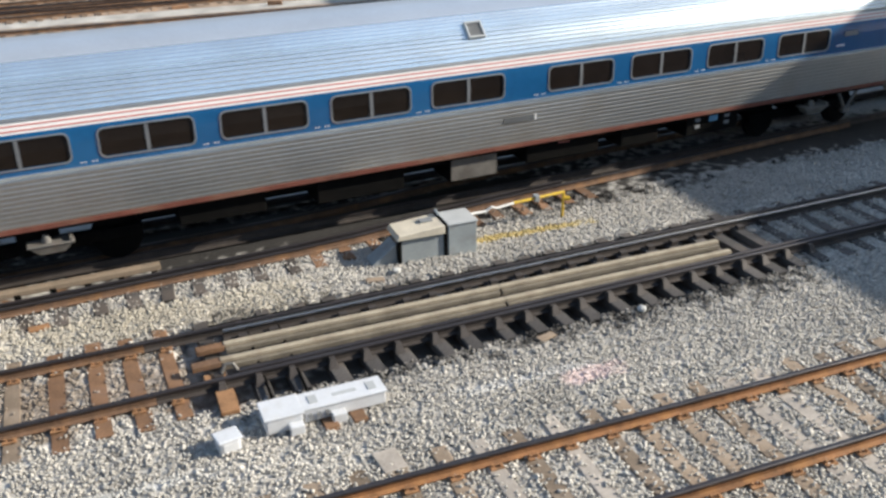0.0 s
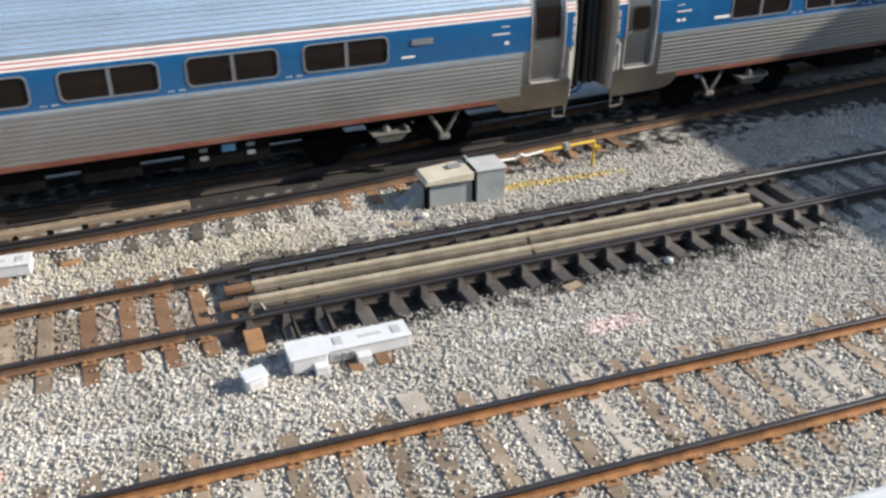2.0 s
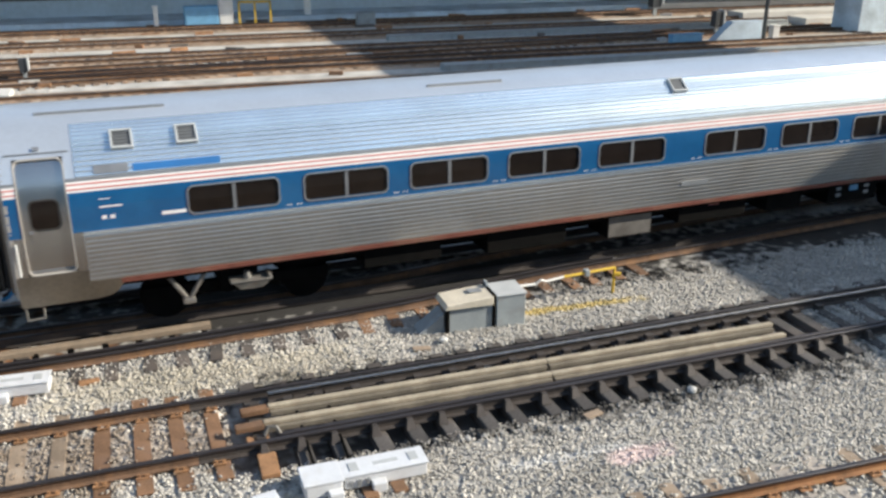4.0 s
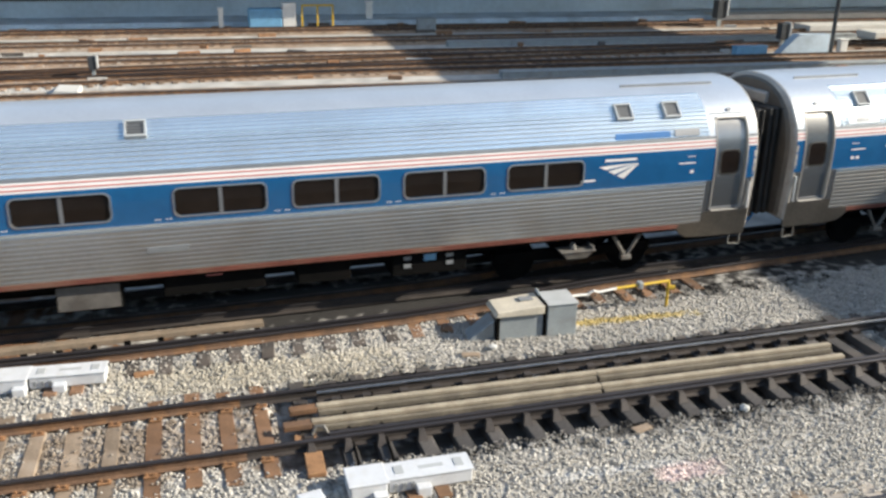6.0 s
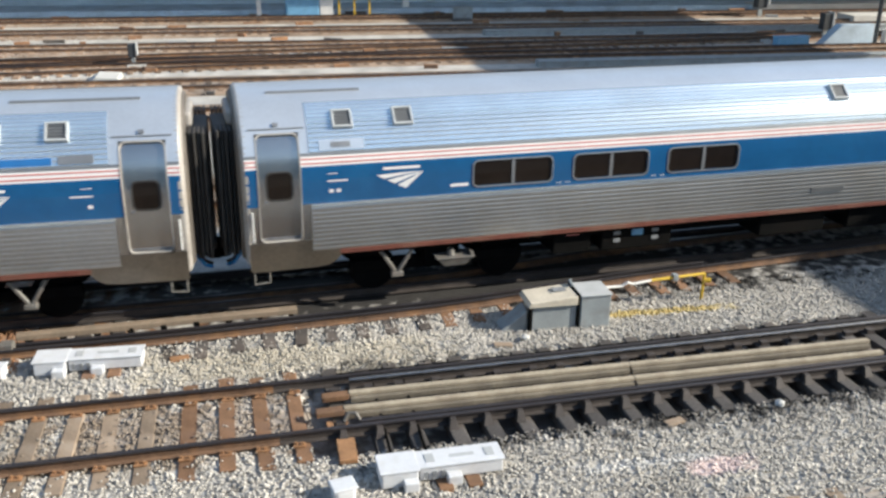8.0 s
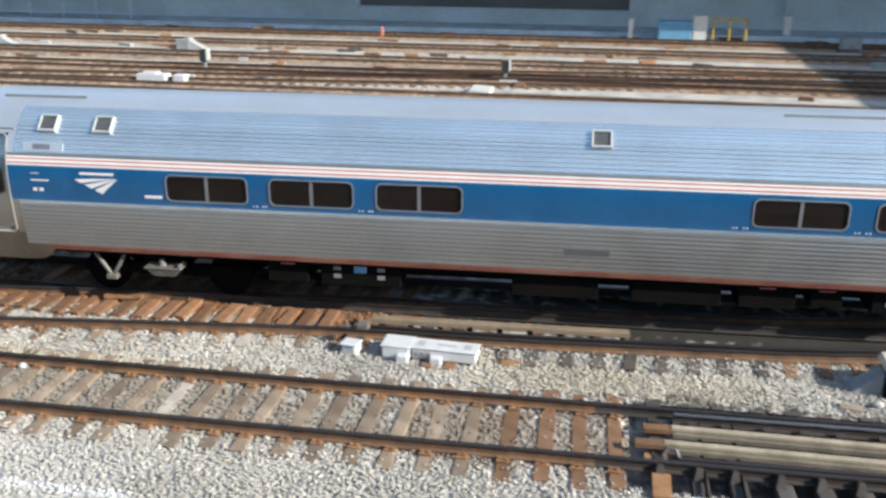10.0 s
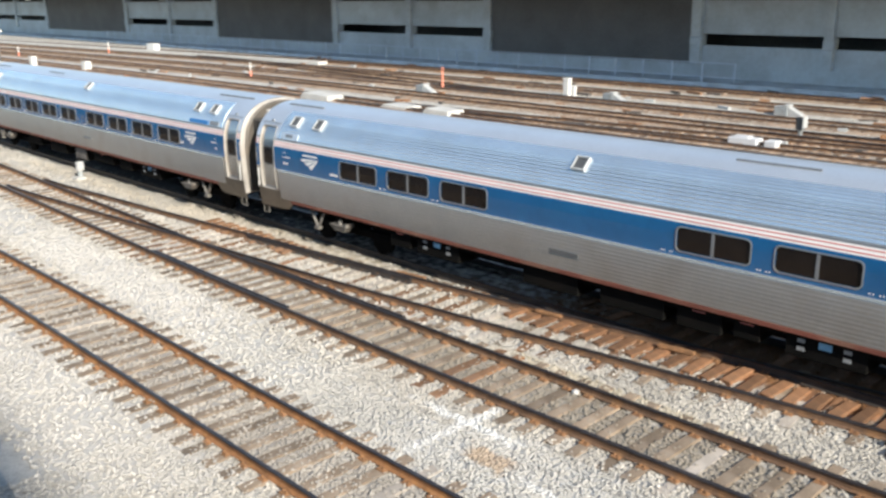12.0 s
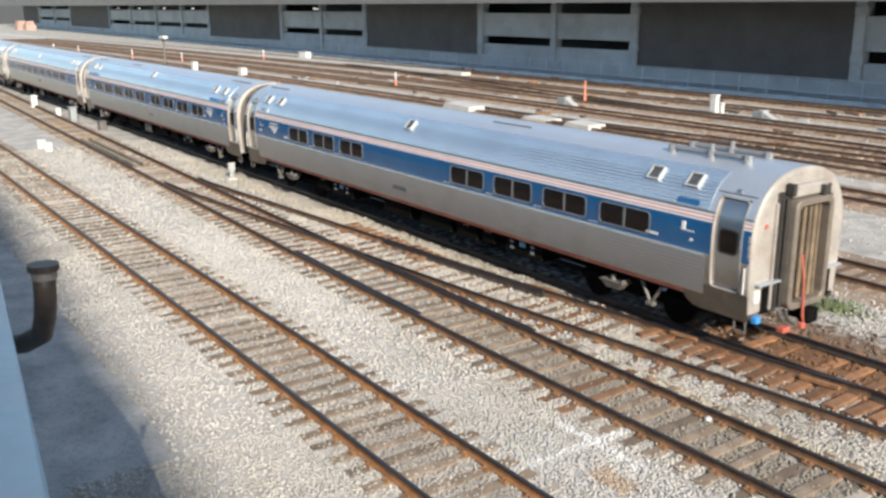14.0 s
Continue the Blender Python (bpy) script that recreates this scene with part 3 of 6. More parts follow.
def build_garage():
    """Long parking structure: bays of dark panels and of concrete with two slots, under an upper floor that juts out."""
    t = thing("parking_garage", "long grey concrete parking structure with dark panels and slot openings", "building", kind="structure")
    y = 66.0
    part("base_wall", boxes((-382, 130, y, y + 0.6, -0.3, 1.2)), M_CONCRETE, t)
    # The 8.5 m overhang is added to shade the facade and kerb.
    part("upper_floor", boxes((-382, 130, y - 8.5, y + 20, 7.25, 16.0)), M_FASCIA, t, "overhanging grey upper floor")
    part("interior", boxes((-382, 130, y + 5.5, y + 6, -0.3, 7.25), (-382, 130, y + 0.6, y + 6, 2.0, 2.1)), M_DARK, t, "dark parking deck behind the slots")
    bays = [(21.0, 0.8, (10.9,)), (-19.4, -40.9, (-30.0,)), (-64.4, -89.6, (-76.3,)), (-117.8, -146.8, (-131.9,)), (-182.0, -257.8, (-198.7, -216.9, -237.7)),
            (-304.0, -352.0, (-328.0,))]
    edge = 130.0
    for x, a, mids in bays:
        part("infill_panel", boxes((x + 0.4, edge, y - 0.12, y + 0.4, 1.2, 7.25)), M_PANEL, t, "dark grey solid infill panel")
        for z0, z1 in ((1.2, 2.65), (3.55, 6.15)):
            part("spandrel", boxes((a, x, y, y + 0.4, z0, z1)), M_CONCRETE, t)
        part("slot_lip", boxes((a, x, y - 0.12, y + 0.3, 5.55, 6.15)), M_CONCRETE, t)
        for p in (a, *mids, x):
            w = 0.9 if p in (a, x) else 0.7
            part("pillar", boxes((p - w / 2, p + w / 2, y - 0.4, y + 0.6, 1.2, 7.25)), M_CONCRETE, t)
            part("bracket", boxes((p - w / 2 - 0.04, p + w / 2 + 0.15, y - 0.5, y - 0.1, 2.6, 3.3), bevel=0.1), M_CONCRETE, t)
            part("bracket", boxes((p - w / 2 - 0.04, p + w / 2 + 0.15, y - 0.5, y - 0.1, 6.2, 6.9), bevel=0.1), M_CONCRETE, t)
        edge = a - 0.4
    part("infill_panel", boxes((-382, edge, y - 0.12, y + 0.4, 1.2, 7.25)), M_PANEL, t)
    bm = bmesh.new()
    for k in range(14):
        x = -38 - k * 20.3
        box(bm, x - 2.6, x - 1.2, y + 3.5, y + 3.7, 6.45, 6.55)
    part("tube_lights", bm, M_TUBE, t, "pale tube lamps under the deck", "stuff")
    single("kerb", boxes((-382, 130, 62.2, 66.0, -0.3, 0.12), bevel=0.03), M_KERB, "blue-grey concrete kerb along the parking structure", "kerb", kind="structure")
    fence = thing("railing", "blue-grey two-rail steel railing along the kerb", "railing", kind="structure")
    for z in (0.45, 1.5):
        part("rail_bar", boxes((-150, -35.7, 63.0, 63.06, z, z + 0.07)), M_RAILING, fence)
    x = -35.8
    while x > -150:
        part("post", boxes((x, x + 0.09, 62.99, 63.07, 0.1, 1.56)), M_RAILING, fence)
        x -= 2.75


build_garage()


def build_far_end():
    """Dark sheds that close the yard behind the parking structure, and pale red blocks before them."""
    t = thing("yard_shed", "dark shed far down the yard beyond the parking structure", "shed", kind="structure")
    part("shed_wall", boxes((-470, -440, 20, 130, -0.3, 14), (-440, -430, 60, 130, -0.3, 9)), M_SIGNALBLACK, t)
    for x, y, w in ((-330, 53.5, 7.0), (-318, 54.2, 5.0)):
        single("block_stack", boxes((x, x + w, y, y + 3, -0.3, 1.6), (x + 1, x + w - 1, y + 0.4, y + 2.6, 1.6, 2.6), bevel=0.1), M_PINKBLOCK, "pale red stack of blocks by the tracks", "block stack", "stacks far down the yard")


build_far_end()


def build_parapet():
    def prism(pts, z0, z1):
        bm = bmesh.new()
        lo, hi = [bm.verts.new((x, y, z0)) for x, y in pts], [bm.verts.new((x, y, z1)) for x, y in pts]
        bm.faces.new(lo[::-1])
        bm.faces.new(hi)
        for i in range(len(pts)):
            bm.faces.new((lo[i], lo[(i + 1) % len(pts)], hi[(i + 1) % len(pts)], hi[i]))
        return bm
    bm = prism(((-6, -1.4), (-0.6, -1.4), (-0.6, 0.06), (-3.5, 0.34), (-6, 0.34)), -0.4, 6.05)
    single("parapet_wall", bm, M_PARAPET, "pale blue painted parapet wall below the viewpoint", "wall", kind="structure")
    bm = prism(((-6, -0.35), (-0.6, -0.35), (-0.6, 0.13), (-3.5, 0.415), (-6, 0.415)), 6.05, 6.25)
    bmesh.ops.bevel(bm, geom=bm.edges[:], offset=0.012, segments=2, affect="EDGES")
    single("coping", bm, M_PARAPET, "pale blue painted coping with rust spots", "coping", kind="structure")
    bm = bmesh.new()
    vs = [bm.verts.new(p) for z in (-0.4, 6.25) for p in ((-6.0, -3.0, z), (-6.0, 0.3, z), (-28.0, 1.0, z), (-70.0, 2.0, z), (-70.0, -3.0, z))]
    bm.faces.new(vs[5:])
    bm.faces.new(vs[:5][::-1])
    for i in range(5):
        bm.faces.new((vs[i], vs[(i + 1) % 5], vs[5 + (i + 1) % 5], vs[5 + i]))
    single("wing_wall", bm, M_PARAPET, "pale blue painted wing wall going on from the parapet", "wall", kind="structure")
    single("pier_wall", boxes((-0.6, 40, -3.0, 0.62, -0.4, 6.05)), M_PARAPET, "pale wall pier beside the parapet", "wall", kind="structure")
    single("coping_slab", boxes((0.4, 40, -0.35, 0.77, 6.05, 6.2), bevel=0.012), M_OFFWHITE, "off-white coping slab on the wall pier", "coping", kind="structure")
    pipe = thing("vent_pipe", "black iron vent pipe elbow with a flanged rim on the wall", "pipe")
    pts = [(-4.6, 0.30, 5.69), (-4.33, 0.46, 5.70), (-4.12, 0.55, 5.76), (-3.94, 0.60, 5.85), (-3.82, 0.60, 5.96), (-3.75, 0.60, 6.07), (-3.72, 0.60, 6.19)]
    part("elbow", tube(pts, 0.044, 14), M_PIPE, pipe)
    part("rim", rod(bmesh.new(), (-3.72, 0.60, 6.185), (-3.72, 0.60, 6.21), 0.06, 18), M_PIPE, pipe, "worn iron flange rim")
    part("collar", rod(bmesh.new(), (-3.722, 0.60, 6.15), (-3.72, 0.60, 6.185), 0.049, 18), M_BRACKET, pipe, "pale ring under the rim")


build_parapet()


def build_street():
    single("street", boxes((-130, 90, -42.0, -3.0, -0.4, 5.7)), M_DECK, "raised street behind the parapet wall", "street", kind="structure")


build_street()


def build_block():
    """A row of blocks across the street behind the viewpoint."""
    t = thing("office_block", "row of plain masonry blocks behind the parapet wall", "building", kind="structure")
    # the tower whose roof edge draws the soft shade along the wall
    h, lean = 75.0, 0.047
    rx, ry = (h + 0.2) / math.tan(se) * math.sin(sa), (h + 0.2) / math.tan(se) * math.cos(sa)
    bm = bmesh.new()
    box(bm, 0, 62, -22, 0, 0, h)
    for v in bm.verts:
        v.co = Vector((v.co.x - 72 + rx, v.co.y + 4.2 + ry - lean * (v.co.x - 72 + 17), v.co.z - 0.2))
    part("tower", bm, M_DECK, t, "tall plain masonry tower")
    for x0, x1, h in ((-130, -62, 17.0), (-58, -20, 11.0), (-16, 22, 14.0), (26, 90, 10.0)):
        part("block_wall", boxes((x0, x1, -70, -42, -0.4, h)), M_DECK, t)


build_block()

# ---- passenger train ----
CAR_L, PITCH, WAIST = 25.05, 26.0, 1.585
N_EXP = 2.3


def wall_w(z):
    """Half width of the body at height z."""
    if z <= 2.45:
        return WAIST - 0.075 * ((2.45 - z) / 1.35) ** 2
    k = min(1.0, (z - 2.45) / 1.49)
    return WAIST * max(0.0, 1 - k ** N_EXP) ** (1 / N_EXP)


_prof = []
for i_ in range(120):
    z_ = 0.7 + (2.45 - 0.7) * i_ / 120
    _prof.append((wall_w(z_), z_))
for i_ in range(401):
    p_ = (math.pi / 2) * i_ / 400
    _prof.append((WAIST * math.cos(p_) ** (2 / N_EXP) if i_ < 400 else 0.0, 2.45 + 1.49 * math.sin(p_) ** (2 / N_EXP)))
PROF = np.array(_prof)
ARC = np.concatenate([[0], np.cumsum(np.hypot(*np.diff(PROF, axis=0).T))])


def arc_at_z(z):
    return float(np.interp(z, PROF[:, 1], ARC))


def prof_at(s, out=0.0):
    w, z = np.interp(s, ARC, PROF[:, 0]), np.interp(s, ARC, PROF[:, 1])
    w2, z2 = np.interp(s + 0.01, ARC, PROF[:, 0]), np.interp(s + 0.01, ARC, PROF[:, 1])
    w1, z1 = np.interp(s - 0.01, ARC, PROF[:, 0]), np.interp(s - 0.01, ARC, PROF[:, 1])
    tw, tz = w2 - w1, z2 - z1
    l = math.hypot(tw, tz) or 1.0
    return w + out * tz / l, z - out * tw / l


def strip(name, s0, s1, u0, u1, mat, parent, out=0.0, n=6, ribs=0, depth=0.014, label="", side=-1, back=0.03):
    """A shell strip of the body between two arc lengths, from u0 to u1 along the car, plain or fluted; with a returned edge."""
    pts = []
    if ribs:
        for k in range(ribs):
            a, p = s0 + (s1 - s0) * k / ribs, (s1 - s0) / ribs
            for f, o in ((0.0, 0.0), (0.22, 1.0), (0.62, 1.0), (0.84, 0.0)):
                pts.append(prof_at(a + p * f, out + o * depth))
        pts.append(prof_at(s1, out))
    else:
        pts = [prof_at(s0 + (s1 - s0) * k / n, out) for k in range(n + 1)]
    pts = [prof_at(s0, -back)] + pts + [prof_at(s1, -back)]
    x0, x1 = u0 - CAR_L / 2, u1 - CAR_L / 2
    m = len(pts)
    row = [(x, side * w, z) for x in (x0, x1) for w, z in pts]
    verts = row * 3             # the skin, its returned edges and its ends keep corners of their own, so that only the skin is smooth
    faces = []
    for i in range(m - 1):
        k = i + (2 * m if i in (0, m - 2) else 0)
        faces.append((k, k + 1, m + k + 1, m + k) if side > 0 else (k, m + k, m + k + 1, k + 1))
    faces += [tuple(range(4 * m, 5 * m)), tuple(range(5 * m, 6 * m))]
    me = mesh_of(name, verts, faces, mat, smooth=False)
    if not ribs and n > 4:
        me.polygons.foreach_set("use_smooth", [0 < i < m - 2 for i in range(len(faces))])
    return child(name, me, parent, label)


def patch(name, u0, u1, z0, z1, out, mat, parent, label="", side=-1, radius=0.0, thick=0.02, hole=0.0):
    """A panel that lies on the body: a rounded rectangle in (u, z) pushed out by out; with hole, a ring that wide."""
    rows = 10 if z1 > 2.9 else 2

    def half(a, b, c, d, r):
        """The left edge of the shape, from the top down."""
        r = max(r, 0.004)
        pts = [(a + r - r * math.sin(radians(18 * k)), d - r + r * math.cos(radians(18 * k))) for k in range(6)]
        pts += [(a, d - r + (c + r - d + r) * k / rows) for k in range(1, rows)]
        return pts + [(a + r - r * math.cos(radians(18 * k)), c + r - r * math.sin(radians(18 * k))) for k in range(6)]

    def place(p, o):
        w, z = prof_at(arc_at_z(p[1]), o)
        return (p[0] - CAR_L / 2, side * w, z)
    left = half(u0, u1, z0, z1, radius)
    right = [(u0 + u1 - u, z) for u, z in left]
    bm = bmesh.new()
    if hole:
        il = half(u0 + hole, u1 - hole, z0 + hole, z1 - hole, max(radius - hole * 0.6, 0.004))
        ir = [(u0 + u1 - u, z) for u, z in il]
        outer, inner = left + right[::-1], il + ir[::-1]
        loops = [[bm.verts.new(place(p, o)) for p in l] for l, o in ((outer, out - thick), (outer, out), (inner, out), (inner, out - thick))]
        n = len(outer)
        for a, b in zip(loops, loops[1:]):
            for i in range(n):
                bm.faces.new((a[i], a[(i + 1) % n], b[(i + 1) % n], b[i]))
    else:
        la, ra = [bm.verts.new(place(p, out)) for p in left], [bm.verts.new(place(p, out)) for p in right]
        lb, rb = [bm.verts.new(place(p, out - thick)) for p in left], [bm.verts.new(place(p, out - thick)) for p in right]
        for i in range(len(left) - 1):
            for q in ((la[i], la[i + 1], ra[i + 1], ra[i]), (la[i], lb[i], lb[i + 1], la[i + 1]), (ra[i], ra[i + 1], rb[i + 1], rb[i])):
                bm.faces.new(q)
        bm.faces.new((la[0], ra[0], rb[0], lb[0]))
        bm.faces.new((la[-1], lb[-1], rb[-1], ra[-1]))
        if z1 - z0 > 0.5:
            for f in bm.faces:
                f.smooth = True
            bm.normal_update()
            for e in bm.edges:
                if len(e.link_faces) < 2 or e.link_faces[0].normal.angle(e.link_faces[1].normal, 0.0) > 0.7:
                    e.smooth = False
    return part(name, bm, mat, parent, label)


Z_SILL0, Z_SILL1, Z_BELT0, Z_BELT1, Z_BAND1, Z_STRIPE1, Z_GUTTER1 = 1.08, 1.17, 2.025, 2.09, 2.77, 2.955, 3.0
S = {k: arc_at_z(v) for k, v in dict(sill0=Z_SILL0, sill1=Z_SILL1, belt0=Z_BELT0, belt1=Z_BELT1, band1=Z_BAND1, stripe1=Z_STRIPE1, gutter1=Z_GUTTER1, rib1=3.76).items()}
WIN_Z0, WIN_Z1, WIN_W = 2.175, 2.70, 1.60
VEST = 1.12


def window(u, parent, side):
    w = patch("window", u, u + WIN_W, WIN_Z0, WIN_Z1, 0.014, M_FRAME, parent, "steel-framed double window", side, 0.12, 0.05, 0.026)
    for a, b in ((u + 0.03, u + WIN_W / 2 - 0.03), (u + WIN_W / 2 + 0.03, u + WIN_W - 0.03)):
        patch("pane", a, b, WIN_Z0 + 0.03, WIN_Z1 - 0.03, -0.012, M_GLASS, w, "", side, 0.0, 0.01)
    patch("mullion", u + WIN_W / 2 - 0.03, u + WIN_W / 2 + 0.03, WIN_Z0 + 0.03, WIN_Z1 - 0.03, 0.002, M_GUTTER, w, "", side, 0.0, 0.02)
    return w


DOOR_IN = -0.05


def car_door(u0, u1, parent, side, big=False):
    """A door set back in the side, with deep jambs round it."""
    o = DOOR_IN
    d = patch("door", u0, u1, 1.42, 3.32, o, M_DOORSTEEL, parent, "brushed steel passenger door", side, 0.1, 0.03)
    patch("door_frame", u0 - 0.018, u1 + 0.018, 1.40, 3.34, 0.012, M_BEIGESTEEL, d, "pale steel door jamb", side, 0.11, 0.09, 0.02)
    c = (u0 + u1) / 2
    z0, z1 = (2.3, 3.05) if big else (2.2, 2.68)
    hw = 0.26 if big else 0.21
    patch("door_window", c - hw, c + hw, z0, z1, o + 0.006, M_GLASS, d, "dark door window", side, 0.03 if big else 0.09, 0.02)
    patch("window_seal", c - hw - 0.03, c + hw + 0.03, z0 - 0.03, z1 + 0.03, o + 0.012, M_RUBBER, d, "", side, 0.05 if big else 0.11, 0.02, 0.03)
    patch("threshold", u0 + 0.03, u1 - 0.03, 1.44, 1.48, o + 0.014, M_GUTTER, d, "", side, 0.0, 0.02)
    hb = c - 0.27
    patch("latch", hb, hb + 0.06, 2.14, 2.18, o + 0.018, M_GUTTER, d, "", side, 0.0, 0.02)
    return d


def logo(u, parent, side):
    """Three white streaks, cut off slantwise, that sweep together into one point, under a white bar."""
    tip = (0.87, 0.30)

    def at(s, f):
        """A point on the edge that starts s along the slanting cut, f of the way to the point."""
        a = (0.54 * s, 0.27 * (1 - s))
        c = (0.42 + 0.24 * s, 0.31 - 0.19 * s)
        return tuple((1 - f) ** 2 * p + 2 * f * (1 - f) * q + f * f * r for p, q, r in zip(a, c, tip))
    g = None
    for s0, s1 in ((0.0, 0.25), (0.36, 0.62), (0.72, 1.0)):
        bm = bmesh.new()
        rows = []
        for i in range(11):
            f = i / 10
            rows.append([])
            for s in (s0, s1):
                a, z = at(s, f)
                w, zz = prof_at(arc_at_z(2.265 + z), 0.006)
                rows[-1].append(bm.verts.new((u + a - CAR_L / 2, side * w, zz)))
        for (a, b), (c, d) in zip(rows, rows[1:]):
            bm.faces.new((a, b, d, c))
        g = part("emblem_streak", bm, M_WHITE, parent, "white streak of the emblem")
    patch("lettering_bar", u + 0.12, u + 0.80, 2.63, 2.675, 0.008, M_WHITE, parent, "white lettering bar", side, 0.0, 0.008)
    return g


def bogie(parent, u, flip):
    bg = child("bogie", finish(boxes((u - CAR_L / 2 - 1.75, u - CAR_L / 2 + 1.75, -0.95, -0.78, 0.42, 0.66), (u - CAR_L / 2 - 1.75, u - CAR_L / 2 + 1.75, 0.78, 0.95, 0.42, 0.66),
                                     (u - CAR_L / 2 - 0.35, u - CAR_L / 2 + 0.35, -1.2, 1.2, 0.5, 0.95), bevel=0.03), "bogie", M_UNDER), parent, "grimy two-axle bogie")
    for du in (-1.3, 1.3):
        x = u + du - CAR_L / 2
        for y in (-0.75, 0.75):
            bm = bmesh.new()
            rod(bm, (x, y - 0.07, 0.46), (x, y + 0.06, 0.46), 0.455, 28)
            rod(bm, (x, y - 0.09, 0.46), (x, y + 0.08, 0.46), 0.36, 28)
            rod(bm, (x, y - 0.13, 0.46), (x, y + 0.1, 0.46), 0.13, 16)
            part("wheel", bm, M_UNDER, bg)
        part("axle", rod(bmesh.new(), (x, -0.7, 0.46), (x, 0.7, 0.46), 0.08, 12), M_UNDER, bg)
    for side in (-1, 1):
        y = side * 1.36
        x = u - CAR_L / 2 - 0.95 * flip
        bm = bmesh.new()
        for a, b in (((x - 0.34, y, 1.06), (x, y, 0.52)), ((x + 0.36, y, 1.06), (x + 0.02, y, 0.52))):
            rod(bm, a, b, 0.04, 6)
        box(bm, x - 0.10, x + 0.12, y - 0.07, y + 0.07, 0.46, 0.56, 0.015)
        part("v_bracket", bm, M_BRACKET, bg, "pale worn V-shaped bracket")
        x = u - CAR_L / 2 + 0.18 * flip
        bm = bmesh.new()
        box(bm, x - 0.35, x + 0.35, y - 0.15, y + 0.15, 0.60, 0.77, 0.012)
        for v in bm.verts:
            if v.co.z < 0.68:
                v.co.x = x + (v.co.x - x) * 0.62
                v.co.y = y + (v.co.y - y) * 0.7
        box(bm, x - 0.38, x + 0.38, y - 0.17, y + 0.17, 0.765, 0.79, 0.008)
        rod(bm, (x - 0.06, y, 0.78), (x - 0.06, y, 0.92), 0.09, 10, 0.05)
        box(bm, x + 0.3, x + 0.36, y - 0.15, y + 0.15, 0.74, 0.86, 0.01)
        part("brake_tray", bm, M_BRACKET, bg, "pale dusty brake tray")
    return bg


def roof_hatch(parent, u, side, arc):
    """A square framed vent that stands on the roof's slope."""
    w, z = prof_at(arc, 0.0)
    w2, z2 = prof_at(arc + 0.05, 0.0)
    tilt = math.atan2(z2 - z, (w - w2))
    m = Matrix.Translation((u - CAR_L / 2, side * w, z)) @ Matrix.Rotation(side * -tilt, 4, "X")
    bm = bmesh.new()
    for a in ((-0.18, 0.18, -0.18, -0.145), (-0.18, 0.18, 0.145, 0.18), (-0.18, -0.145, -0.145, 0.145), (0.145, 0.18, -0.145, 0.145)):
        box(bm, a[0], a[1], a[2], a[3], -0.05, 0.07, 0.006, m)
    h = part("roof_hatch", bm, M_HATCH, parent, "square steel roof vent frame")
    bm = bmesh.new()
    box(bm, -0.16, 0.16, -0.16, 0.16, -0.05, 0.035, 0, m)
    for k in range(5):
        box(bm, -0.15, 0.15, -0.14 + k * 0.06, -0.115 + k * 0.06, 0.03, 0.05, 0, m)
    part("vent_grille", bm, M_GRILLE, h, "dark grey slatted grille")


